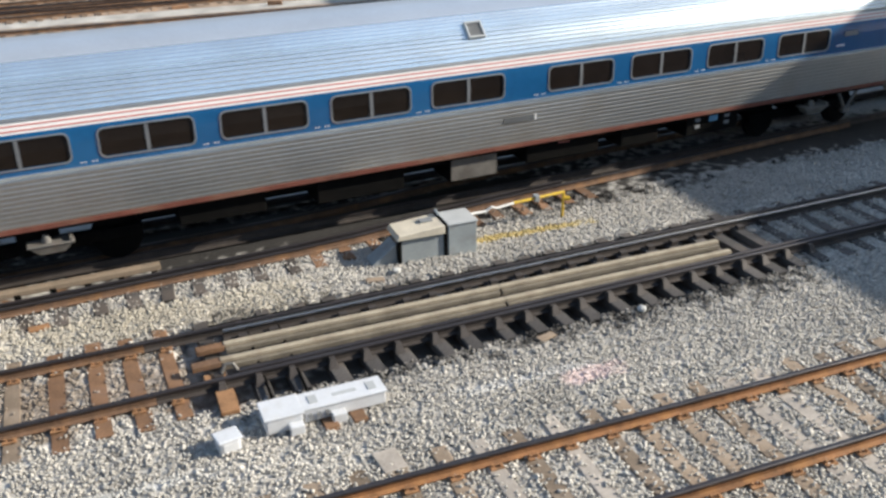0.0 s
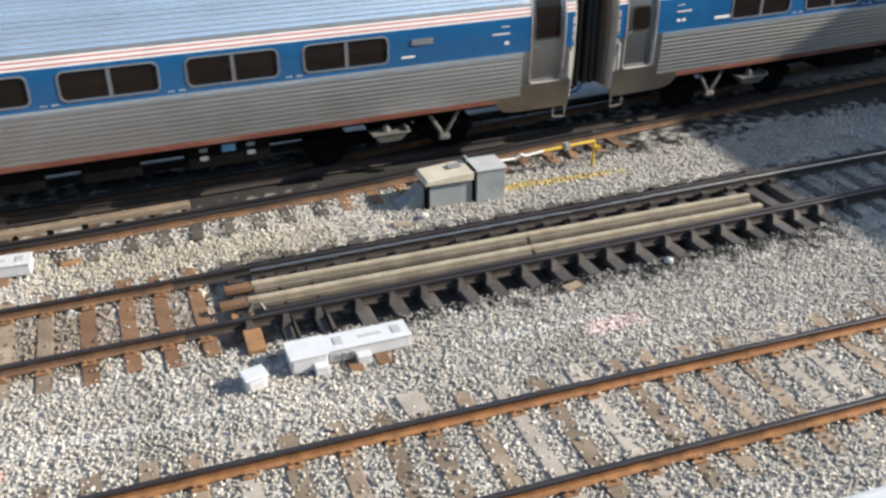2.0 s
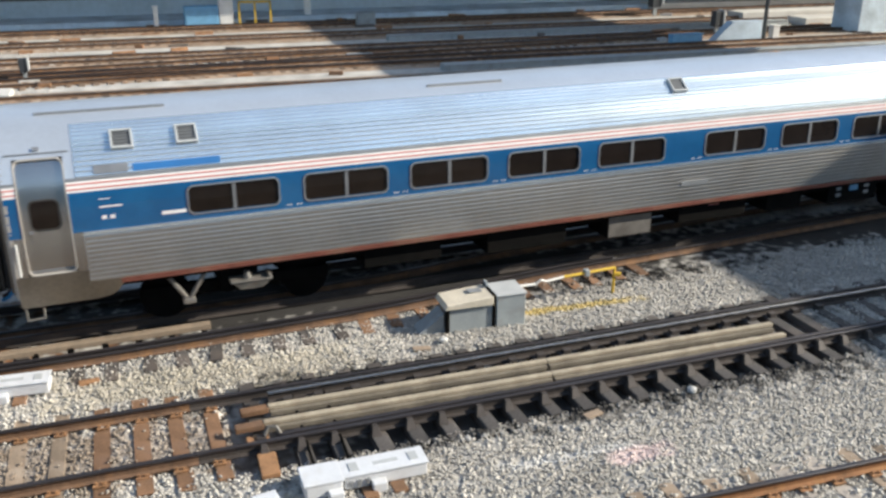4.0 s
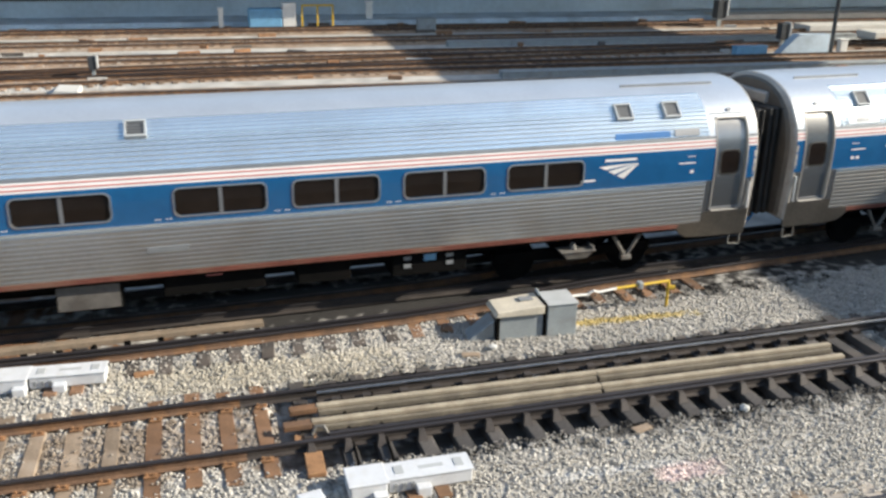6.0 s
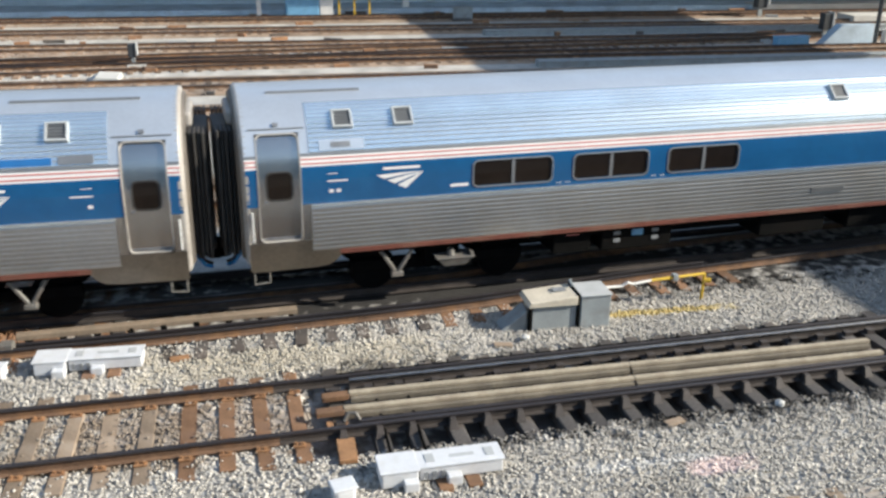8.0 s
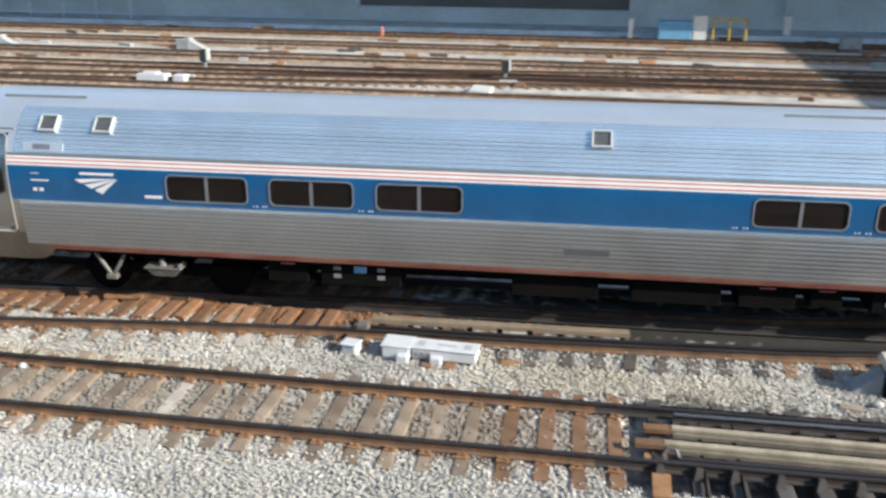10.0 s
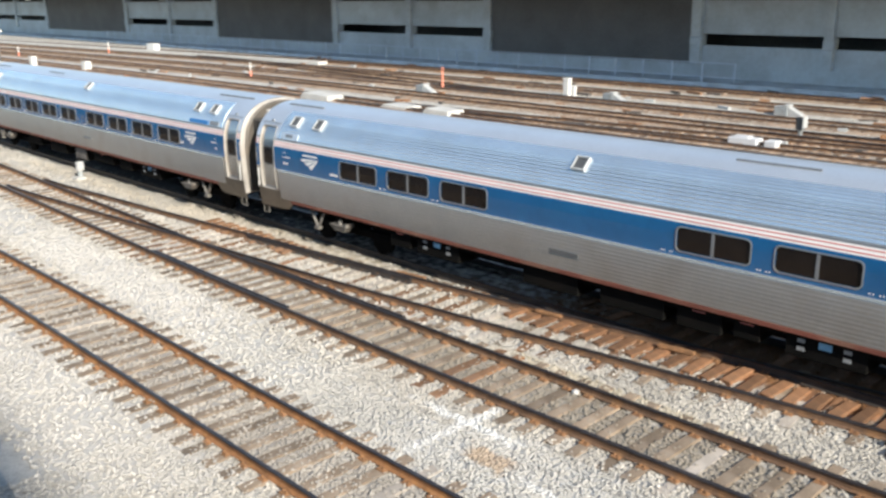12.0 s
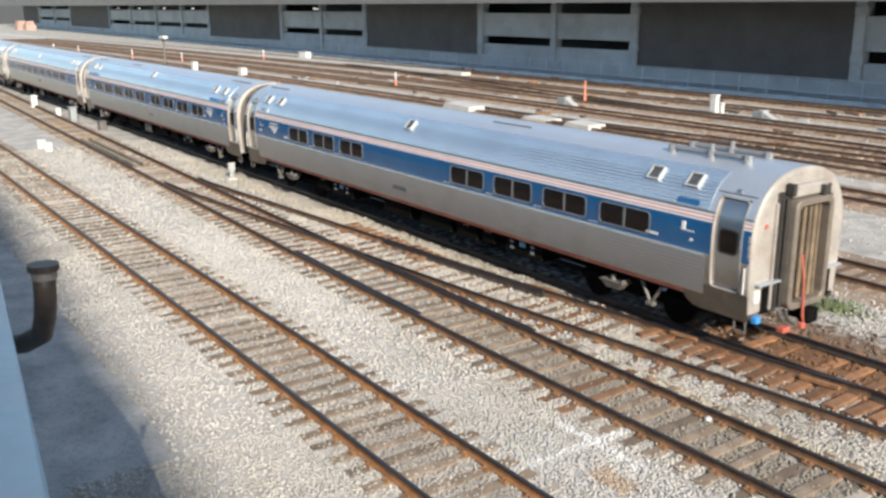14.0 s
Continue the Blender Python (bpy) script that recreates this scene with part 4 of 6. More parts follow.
def car_end(parent, u, out_dir, last):
    """End sheet with a gangway frame; out_dir -1 at the front of the car, 1 at the rear."""
    x = u - CAR_L / 2
    s0 = arc_at_z(1.0)
    arcs = [s0 + (ARC[-1] - s0) * k / 40 for k in range(41)]
    ring0 = [prof_at(s, 0.0) for s in arcs]
    outline = [(-w, z) for w, z in ring0] + [(w, z) for w, z in reversed(ring0[:-1])]
    n = len(outline)
    bm = bmesh.new()
    loops = []
    for dx, k in ((-0.05, 1.0), (0.0, 1.0), (0.025, 0.992), (0.05, 0.965), (0.07, 0.90)):
        loops.append([bm.verts.new((x + out_dir * dx, y * k, 2.2 + (z - 2.2) * (0.5 + k / 2))) for y, z in outline])
    for a, b in zip(loops, loops[1:]):
        for i in range(n):
            bm.faces.new((a[i], a[(i + 1) % n], b[(i + 1) % n], b[i]))
    if last:
        bm.faces.new(loops[-1])
        e = part("end_sheet", bm, M_BEIGESTEEL, parent, "curved steel end sheet")
    else:
        e = part("end_rim", bm, M_BEIGESTEEL, parent, "pale steel rim round the car's end")
        bm = bmesh.new()
        lo, hi = [[bm.verts.new((x + out_dir * dx, y * k, 2.2 + (z - 2.2) * (0.5 + k / 2))) for y, z in outline] for dx, k in ((0.066, 0.91), (0.12, 0.86))]
        for i in range(n):
            bm.faces.new((lo[i], lo[(i + 1) % n], hi[(i + 1) % n], hi[i]))
        bm.faces.new(hi)
        part("end_sheet", bm, M_DARKEND, e, "steel end sheet darkened for the shade between cars")
    # gangway: a rounded frame that stands proud of the end, round a dark doorway with worn curtain slats
    reach = 0.30 if last else 0.412
    xa, xb = x + out_dir * 0.06, x + out_dir * (0.06 + reach)

    def loop_at(y1, z0, z1, r, px):
        pts = []
        for cy, cz, a0 in ((y1 - r, z1 - r, 0), (-y1 + r, z1 - r, 90), (-y1 + r, z0 + r, 180), (y1 - r, z0 + r, 270)):
            pts += [bm.verts.new((px, cy + r * math.cos(radians(a0 + 18 * k)), cz + r * math.sin(radians(a0 + 18 * k)))) for k in range(6)]
        return pts
    bm = bmesh.new()
    rings = [loop_at(0.66, 1.0, 3.34, 0.2, xa), loop_at(0.66, 1.0, 3.34, 0.2, xb - out_dir * 0.02), loop_at(0.64, 1.02, 3.32, 0.19, xb), loop_at(0.55, 1.12, 3.22, 0.15, xb), loop_at(0.53, 1.14, 3.2, 0.14, xb - out_dir * 0.02), loop_at(0.53, 1.14, 3.2, 0.14, xa)]
    for a, b in zip(rings, rings[1:]):
        for k in range(24):
            bm.faces.new((a[k], a[(k + 1) % 24], b[(k + 1) % 24], b[k]))
    g = part("gangway_frame", bm, M_GANGWAY if last else M_RUBBER, parent, "worn rounded gangway frame round the end door")
    bm = bmesh.new()
    xd = x + out_dir * 0.11
    box(bm, xd - 0.02, xd + 0.02, -0.53, 0.53, 1.13, 3.21)
    part("end_door", bm, M_UNDER, g, "dull dark end door")
    for yk, wk in ((-0.30, 0.05), (-0.12, 0.1), (0.1, 0.06), (0.24, 0.12), (0.42, 0.06)):
        part("door_slat", boxes((min(xd, xd + out_dir * 0.07), max(xd, xd + out_dir * 0.07), yk, yk + wk, 1.16, 3.18), bevel=0.01), M_ENDDOOR if not last else M_CURTAIN, g, "worn brown upright slat")
    xs_ = sorted((x + out_dir * 0.02, x + out_dir * 0.22))
    part("gangway_head", boxes((xs_[0], xs_[1], -0.6, 0.6, 3.36, 3.62), bevel=0.05), M_BEIGESTEEL, e, "beige steel hood over the gangway")
    wide = 0.8 if last else 1.12
    if last:
        for y in (-1, 1):
            ya, yb = sorted((y * 0.68, y * 0.92))
            # No hollow here: a flat dark strip stands in for the recess's shade.
            part("recess_shade_strip", boxes((x + 0.06, x + 0.085, ya, yb, 0.95, 3.5), bevel=0.01), M_RUBBER, e, "flat dark strip for the shade of a recess beside the gangway")
            ya, yb = sorted((y * 0.92, y * 0.98))
            part("corner_post", boxes((x + 0.05, x + 0.14, ya, yb, 1.05, 3.3), bevel=0.02), M_BEIGESTEEL, e)
            ya, yb = sorted((y * 0.72, y * 1.44))
            part("end_step", boxes((x + 0.06, x + 0.2, ya, yb, 1.62, 1.68), bevel=0.02), M_PLAINSTEEL, e, "pale steel ledge across the end")
            ya, yb = sorted((y * 0.95, y * 1.2))
            # Flat near-black panel set just below the ledge.
            part("end_dark_panel", boxes((x + 0.06, x + 0.1, ya, yb, 0.98, 1.6), bevel=0.02), M_UNDER, e, "near-black flat panel under the ledge")
    for y in (-1, 1):
        bm = bmesh.new()
        for k in range(2 if last else 5):
            xr = x + out_dir * (0.10 + 0.075 * k)
            ya, yb = sorted((y * 0.64, y * (wide - 0.05 * (k % 2))))
            box(bm, xr - 0.025, xr + 0.025, ya, yb, 1.05, 3.38, 0.02)
        part("bellows", bm, M_RUBBER, g, "black rubber bellows")
    # coupler and hoses below the gangway
    bm = bmesh.new()
    box(bm, min(x, x + out_dir * 0.5), max(x, x + out_dir * 0.5), -0.12, 0.12, 0.72, 0.96, 0.03)
    box(bm, min(x + out_dir * 0.3, x + out_dir * 0.55), max(x + out_dir * 0.3, x + out_dir * 0.55), -0.2, 0.2, 0.68, 1.0, 0.05)
    part("coupler", bm, M_UNDER, e)
    for y, c in ((-0.42, M_RUBBER), (0.42, M_RUBBER), (-0.62, M_RUBBER if last else M_BLUELAMP)):
        p = [(x + out_dir * 0.1, y, 0.95), (x + out_dir * 0.25, y, 0.74), (x + out_dir * 0.36, y * 0.8, 0.66)]
        part("hose", tube(p, 0.035, 8), c, e)
    for side in (-1, 1):
        # step hoop under the corner and a grab iron
        y = side * 1.45
        xs = x - out_dir * 0.06
        bm = bmesh.new()
        for a, b in (((xs, y, 0.95), (xs, y, 0.58)), ((xs - out_dir * 0.27, y, 0.88), (xs - out_dir * 0.27, y, 0.6)), ((xs + 0.0, y, 0.59), (xs - out_dir * 0.27, y, 0.61))):
            rod(bm, a, b, 0.019, 6)
        part("step_hoop", bm, M_BRACKET, e, "pale worn step hoop")
        bm = bmesh.new()
        yy = side * (wall_w(1.8) + 0.03)
        for a, b in (((x - out_dir * 0.08, yy, 1.45), (x - out_dir * 0.08, yy, 2.0)),):
            rod(bm, a, b, 0.018, 6)
        part("grab_iron", bm, M_OFFWHITE, e)
    return e


def skirt(parent, at_end, side):
    """The deeper panel under each doorway that slopes back up to the sill."""
    x0 = -CAR_L / 2
    f = (lambda u: x0 + u) if at_end == 0 else (lambda u: x0 + CAR_L - u)
    pts = [(0.0, 0.86), (0.05, 0.83), (1.2, 0.84), (1.42, 0.87), (1.56, 0.95), (1.66, 1.09), (1.66, 1.17), (1.12, 1.18), (1.12, 1.40), (0.0, 1.40)]
    bm = bmesh.new()
    a = [bm.verts.new((f(u), side * (wall_w(z) + 0.004), z)) for u, z in pts]
    b = [bm.verts.new((f(u), side * (wall_w(z) - 0.05), z)) for u, z in pts]
    bm.faces.new(a)
    bm.faces.new(b[::-1])
    for i in range(len(pts)):
        bm.faces.new((a[i], a[(i + 1) % len(pts)], b[(i + 1) % len(pts)], b[i]))
    part("end_skirt", bm, M_SKIRT, parent, "dusty steel skirt panel under the door")


def clear_of_doors(u0, u1):
    """The stretches from u0 to u1 that no door opening takes up."""
    out = []
    for a, b in ((0.0, 0.2), (0.96, CAR_L - 0.96), (CAR_L - 0.2, CAR_L)):
        a, b = max(a, u0), min(b, u1)
        if b - a > 0.01:
            out.append((a, b))
    return out


def build_car(label, windows, logos=(), big_doors=(), plates=(), hatches=(), rails=(), units=(), last=False, emblem_bars=()):
    car = thing("passenger_car", label, "train car", "cars of the passenger train")
    L = CAR_L
    x0 = -L / 2
    for side in (-1, 1):
        for u0, u1, n in ((0, VEST, 0), (VEST, L - VEST, 1), (L - VEST, L, 0)):
            mid = bool(n)
            if mid:
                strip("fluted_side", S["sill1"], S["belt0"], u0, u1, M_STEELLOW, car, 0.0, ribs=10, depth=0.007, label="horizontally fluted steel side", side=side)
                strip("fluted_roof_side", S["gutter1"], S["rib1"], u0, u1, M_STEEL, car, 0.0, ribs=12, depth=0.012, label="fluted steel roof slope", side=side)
            else:
                for a, b in clear_of_doors(u0, u1):
                    strip("vestibule_side", arc_at_z(1.3), S["belt1"], a, b, M_DOORSTEEL, car, -0.002, side=side, label="plain steel side beside the door")
                    strip("vestibule_roof_side", S["gutter1"], S["rib1"], a, b, M_PLAINSTEEL, car, 0.0, n=16, side=side, label="plain steel roof slope over the door")
                a, b = (0.2, 0.96) if u0 == 0 else (L - 0.96, L - 0.2)
                strip("door_head", arc_at_z(3.345), S["rib1"], a, b, M_PLAINSTEEL, car, 0.0, n=10, side=side, label="plain steel roof slope over the door")
                strip("drip_rail", arc_at_z(3.40), arc_at_z(3.415), a - 0.1, b + 0.1, M_GUTTER, car, 0.02, n=2, side=side, label="thin drip rail over the door")
                patch("door_lamp", (a + b) / 2 - 0.05, (a + b) / 2 + 0.05, 3.44, 3.49, 0.03, M_GUTTER, car, "small lamp over the door", side, 0.015, 0.04)
        strip("roof_crown", S["rib1"], ARC[-1], 0, L, M_PLAINSTEEL, car, 0.0, n=14, side=side, label="smooth steel roof crown")
        strip("sill", S["sill0"], S["sill1"], 1.62, L - 1.62, M_SILLRED, car, 0.008, n=2, side=side, label="faded red sill stripe")
        strip("belt_rail", S["belt0"], S["belt1"], VEST, L - VEST, M_STEEL, car, 0.016, n=2, side=side, label="bright belt rail")
        s1, s2 = S["band1"], S["stripe1"]
        for c, d in clear_of_doors(0, L):
            strip("stripe_base", s1, s2, c, d, M_WHITE, car, 0.0, n=3, side=side, label="white painted stripe")
            for a, b in ((0.20, 0.34), (0.62, 0.76)):
                strip("red_line", s1 + (s2 - s1) * a, s1 + (s2 - s1) * b, c, d, M_RED, car, 0.004, n=2, side=side, back=0.0, label="thin faded red stripe")
            strip("gutter", S["stripe1"], S["gutter1"], c, d, M_GUTTER, car, 0.012, n=2, side=side, label="grey roof gutter")
        # the blue band: strips below and above the windows, pillars between them
        sa0, sw0, sw1, sb1 = S["belt1"], arc_at_z(WIN_Z0 + 0.03), arc_at_z(WIN_Z1 - 0.03), S["band1"]
        for a, b in clear_of_doors(0, L):
            strip("blue_band", sa0, sw0, a, b, M_BLUE, car, 0.0, n=2, side=side, label="blue painted window band")
            strip("blue_band", sw1, sb1, a, b, M_BLUE, car, 0.0, n=2, side=side)
        edges = [0.0, 0.2, 0.96] + [v for u in windows for v in (u + 0.03, u + WIN_W - 0.03)] + [L - 0.96, L - 0.2, L]
        bm = bmesh.new()
        for u in windows[1:]:
            for d in (-0.30, -0.24, -0.12, -0.06):
                w, z = prof_at(arc_at_z(2.155), 0.004)
                box(bm, x0 + u + d - 0.012, x0 + u + d + 0.012, side * w - 0.004, side * w + 0.004, z - 0.012, z + 0.012)
        part("seat_marks", bm, M_WHITE, car, "tiny white marks under the windows", "stuff")
        for a, b in zip(edges[::2], edges[1::2]):
            strip("window_pillar", sw0, sw1, a, b, M_BLUE, car, 0.0, n=3, side=side)
        for u in windows:
            window(u, car, side)
        for k, (a, b) in enumerate(((0.22, 0.94), (L - 0.94, L - 0.22))):
            car_door(a, b, car, side, k in big_doors)
            skirt(car, k, side)
    for u in logos:
        logo(u, car, -1)
    for u0, u1, z0, z1, m_, lab in plates:
        patch("plate", u0, u1, z0, z1, 0.026 if m_ is M_GUTTER else 0.02, m_, car, lab, -1, 0.02, 0.02)
    for u0, u1, z0, z1 in emblem_bars:
        patch("lettering_bar", u0, u1, z0, z1, 0.007, M_WHITE, car, "small white lettering bar", -1, 0.0, 0.007)
    for u, k in hatches:
        roof_hatch(car, u, -1, k)
    for u0, u1, w in rails:
        bm = bmesh.new()
        z = float(np.interp(-w, -PROF[120:, 0], PROF[120:, 1]))
        box(bm, u0 + x0, u1 + x0, -w - 0.022, -w + 0.022, z - 0.03, z + 0.035, 0.008)
        part("roof_rail", bm, M_GUTTER, car, "dark strip along the roof")
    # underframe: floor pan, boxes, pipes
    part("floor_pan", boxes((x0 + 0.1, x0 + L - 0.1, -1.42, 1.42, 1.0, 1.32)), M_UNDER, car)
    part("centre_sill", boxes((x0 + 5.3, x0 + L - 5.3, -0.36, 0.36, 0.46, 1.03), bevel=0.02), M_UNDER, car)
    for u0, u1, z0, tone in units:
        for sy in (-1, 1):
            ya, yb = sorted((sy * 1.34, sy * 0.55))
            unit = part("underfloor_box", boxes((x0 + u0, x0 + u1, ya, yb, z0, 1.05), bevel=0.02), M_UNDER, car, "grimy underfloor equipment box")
            yf = sy * 1.345
            if tone == "panel":
                a = x0 + (u0 + u1) / 2
                part("blue_tag", boxes((a - 0.12, a + 0.12, yf - 0.012, yf + 0.012, 0.84, 1.0)), M_SKYBLUEBOX, unit, "pale blue tag plate")
                for k in (-0.45, 0.4):
                    for za, zb in ((0.72, 0.8), (0.88, 0.95)):
                        part("small_tag", boxes((a + k - 0.07, a + k + 0.07, yf - 0.01, yf + 0.01, za, zb)), M_MACHINEDARK, unit)
            elif tone == "red":
                a = x0 + (u0 + u1) / 2
                part("red_label", boxes((a - 0.14, a + 0.14, yf - 0.008, yf + 0.008, 0.95, 0.98)), M_RED, unit, "thin red label strip")
            elif tone == "grey":
                part("box_face", boxes((x0 + u0 + 0.03, x0 + u1 - 0.03, yf - 0.01, yf + 0.01, z0 + 0.03, 0.98)), M_BOXFACE, unit, "dusty grey box front")
    for y in (-1.25, -1.1, 1.1, 1.25):
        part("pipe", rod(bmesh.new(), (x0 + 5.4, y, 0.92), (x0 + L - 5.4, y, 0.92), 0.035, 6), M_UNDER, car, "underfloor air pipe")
    bogie(car, 3.65, 1)
    bogie(car, L - 3.65, -1)
    car_end(car, 0.0, -1, False)
    car_end(car, L, 1, last)
    return car


A_HATCH = arc_at_z(3.50)
A_HATCH_LOW = arc_at_z(3.53)
COACH_WINDOWS = [2.83 + 2.02 * k for k in range(5)] + [13.5 + 2.03 * k for k in range(4)]
COACH_UNITS = [(6.0, 7.6, 0.62, ""), (8.6, 10.4, 0.55, ""), (11.4, 12.5, 0.5, "grey"), (13.2, 15.0, 0.62, "red"), (15.6, 16.6, 0.6, ""), (17.4, 18.9, 0.56, "panel")]
L_ = CAR_L
END_BARS_L = [(1.42, 1.6, 2.62, 2.632), (1.42, 1.78, 2.48, 2.505), (1.44, 1.52, 2.28, 2.34), (1.57, 1.65, 2.28, 2.34)]
END_BARS_R = [(L_ - 1.6, L_ - 1.42, 2.62, 2.632), (L_ - 1.78, L_ - 1.42, 2.48, 2.505), (L_ - 1.52, L_ - 1.44, 2.28, 2.34)]
car_two = build_car("stainless steel coach with blue window band and white emblem", COACH_WINDOWS, logos=(L_ - 3.55,), hatches=((1.9, A_HATCH), (2.95, A_HATCH), (13.0, arc_at_z(3.62)), (L_ - 2.95, A_HATCH), (L_ - 1.9, A_HATCH)),
                    rails=((0.6, 2.7, 0.55), (7.6, 9.2, 0.55), (L_ - 2.7, L_ - 0.6, 0.55)), units=COACH_UNITS,
                    plates=((2.02, 3.45, 3.03, 3.14, M_LIGHTBLUE, "light blue destination panel"), (1.4, 1.95, 3.03, 3.16, M_GUTTER, "grey sign plate"),
                            (L_ - 3.2, L_ - 2.0, 3.03, 3.14, M_LIGHTBLUE, "light blue destination panel"), (L_ - 1.9, L_ - 1.35, 3.03, 3.16, M_GUTTER, "grey sign plate"),
                            (13.0, 13.7, 1.55, 1.66, M_MACHINEDARK, "small grey side grille")),
                    emblem_bars=END_BARS_L + END_BARS_R + [(2.4, 2.8, 2.24, 2.3), (L_ - 3.92, L_ - 3.62, 2.25, 2.29)])
car_one = build_car("stainless steel coach with plain blue end panel", COACH_WINDOWS, big_doors=(1,), hatches=((1.9, A_HATCH), (2.95, A_HATCH), (12.0, A_HATCH), (L_ - 2.95, A_HATCH), (L_ - 1.9, A_HATCH)),
                    rails=((0.6, 2.7, 0.55), (L_ - 2.7, L_ - 0.6, 0.55)), units=COACH_UNITS,
                    plates=((L_ - 3.42, L_ - 3.0, 2.47, 2.58, M_GUTTER, "small oval grey plate"), (12.5, 13.2, 1.64, 1.76, M_GRILLE, "small dark grey side grille"),
                            (13.22, 13.26, 1.63, 1.77, M_WHITE, "narrow white tag beside the grille")),
                    emblem_bars=END_BARS_R + [(L_ - 3.62, L_ - 3.36, 2.24, 2.28)])
CAFE_WINDOWS = [4.1, 6.1, 8.1, 14.72, 16.75, 18.77, 20.8]
car_three = build_car("stainless steel end car with long blank blue panel", CAFE_WINDOWS, logos=(2.3,), hatches=((1.75, A_HATCH), (2.85, A_HATCH), (12.1, A_HATCH_LOW), (L_ - 2.85, A_HATCH), (L_ - 1.75, A_HATCH)),
                      rails=((0.5, 2.2, 0.55), (15.3, 17.0, 0.45)), last=True,
                      units=[(5.9, 6.7, 0.58, "red"), (6.95, 8.5, 0.56, "panel"), (10.6, 12.2, 0.55, ""), (12.8, 14.4, 0.55, ""), (14.7, 15.7, 0.56, "red"), (15.95, 16.5, 0.64, "red"), (17.0, 18.5, 0.58, "panel")],
                      plates=((1.3, 2.1, 3.03, 3.2, M_PLAINSTEEL, "pale steel sign plate"), (1.5, 1.85, 3.07, 3.16, M_GUTTER, "small dark sign window"), (L_ - 2.0, L_ - 1.4, 3.04, 3.15, M_BLUE, "small blue sign panel"),
                              (11.55, 12.35, 1.5, 1.62, M_GRILLE, "dark grey side grille"), (L_ - 1.75, L_ - 1.65, 2.5, 2.68, M_WHITE, "small white notice")),
                      emblem_bars=END_BARS_L + END_BARS_R[1:] + [(3.68, 4.02, 2.225, 2.28), (L_ - 2.75, L_ - 2.4, 2.22, 2.28)])


def tail_details(car):
    """Roof aerial racks, red hose, marker plates at the free end of the last car."""
    x0 = -CAR_L / 2
    bm = bmesh.new()
    for w in (0.25, -0.45):
        rod(bm, (x0 + L_ - 3.1, w, 4.0), (x0 + L_ - 1.0, w, 4.0), 0.06, 8)
        for u in (3.1, 2.0, 1.05):
            rod(bm, (x0 + L_ - u, w, 3.86), (x0 + L_ - u, w, 4.06), 0.1, 8)
    rod(bm, (x0 + L_ - 2.0, -0.45, 4.0), (x0 + L_ - 2.0, -0.45, 4.2), 0.05, 8)
    rod(bm, (x0 + L_ - 2.0, 0.25, 4.0), (x0 + L_ - 2.0, 0.25, 4.2), 0.05, 8)
    part("roof_conduit", bm, M_MACHINEDARK, car, "dark roof conduits on stubby supports")
    xe = x0 + L_ + 0.30
    xe += 0.1
    p = [(xe, -0.40, 2.2), (xe + 0.03, -0.36, 1.9), (xe + 0.03, -0.27, 1.5), (xe + 0.02, -0.22, 1.1), (xe + 0.03, -0.22, 0.85), (xe + 0.06, -0.18, 0.7)]
    part("red_hose", tube(p, 0.026, 8), M_REDHOSE, car, "red hanging hose")
    part("red_coupling", boxes((xe - 0.14, xe + 0.04, -0.85, -0.6, 0.58, 0.7), (xe + 0.0, xe + 0.12, -0.34, -0.2, 0.6, 0.72), bevel=0.02), M_REDHOSE, car, "red hose couplings")
    part("blue_marker", boxes((xe - 0.38, xe - 0.22, -1.42, -1.26, 0.82, 0.98), bevel=0.03), M_BLUELAMP, car, "blue marker light")
    part("white_marker", boxes((xe - 0.37, xe - 0.30, -1.42, -1.26, 1.25, 1.52), bevel=0.02), M_OFFWHITE, car, "white marker plate")
    part("red_marker", rod(bmesh.new(), (xe - 0.36, -1.22, 2.85), (xe - 0.3, -1.22, 2.85), 0.05, 10), M_REDHOSE, car, "small red marker lamp")
    part("end_hook", boxes((xe - 0.3, xe - 0.1, -0.72, -0.6, 3.42, 3.68), (xe - 0.3, xe - 0.06, 0.3, 0.42, 3.34, 3.56), bevel=0.03), M_RUBBER, car, "grey corner lugs over the gangway")


tail_details(car_three)
IDENT = Matrix.Identity(4)
cars = [(car_three, 1), (car_two, 0), (car_one, -1), (copy_thing(car_two, IDENT), -2), (copy_thing(car_one, IDENT), -3), (copy_thing(car_two, IDENT), -4)]


def joint_x(t):
    """Place along the track of the joint ahead of the last car."""
    return float(np.interp(t, [0.0, 3.0, 6.5, 9.5, 14.0], [46.38, 28.78, 8.1, -9.9, -36.63]))


def car_pose(t, k):
    c = joint_x(t) + PITCH * (k - 0.5)
    a, b = c - 8.95, c + 8.95
    ya, yb = line_a(a), line_a(b)
    return pose(c, (ya + yb) / 2, 0, 0, 0, math.degrees(math.atan2(yb - ya, b - a)))


def motions():
    for car, k in cars:
        walk(car, [(t, car_pose(t, k)) for t in np.arange(0, 14.01, 0.5)])


# ---- trackside things ----
def rot_box(bm, cx, cy, ang, x0, x1, y0, y1, z0, z1, bevel=0.0):
    box(bm, x0, x1, y0, y1, z0, z1, bevel, Matrix.Translation((cx, cy, 0)) @ Matrix.Rotation(radians(ang), 4, "Z"))
    return bm


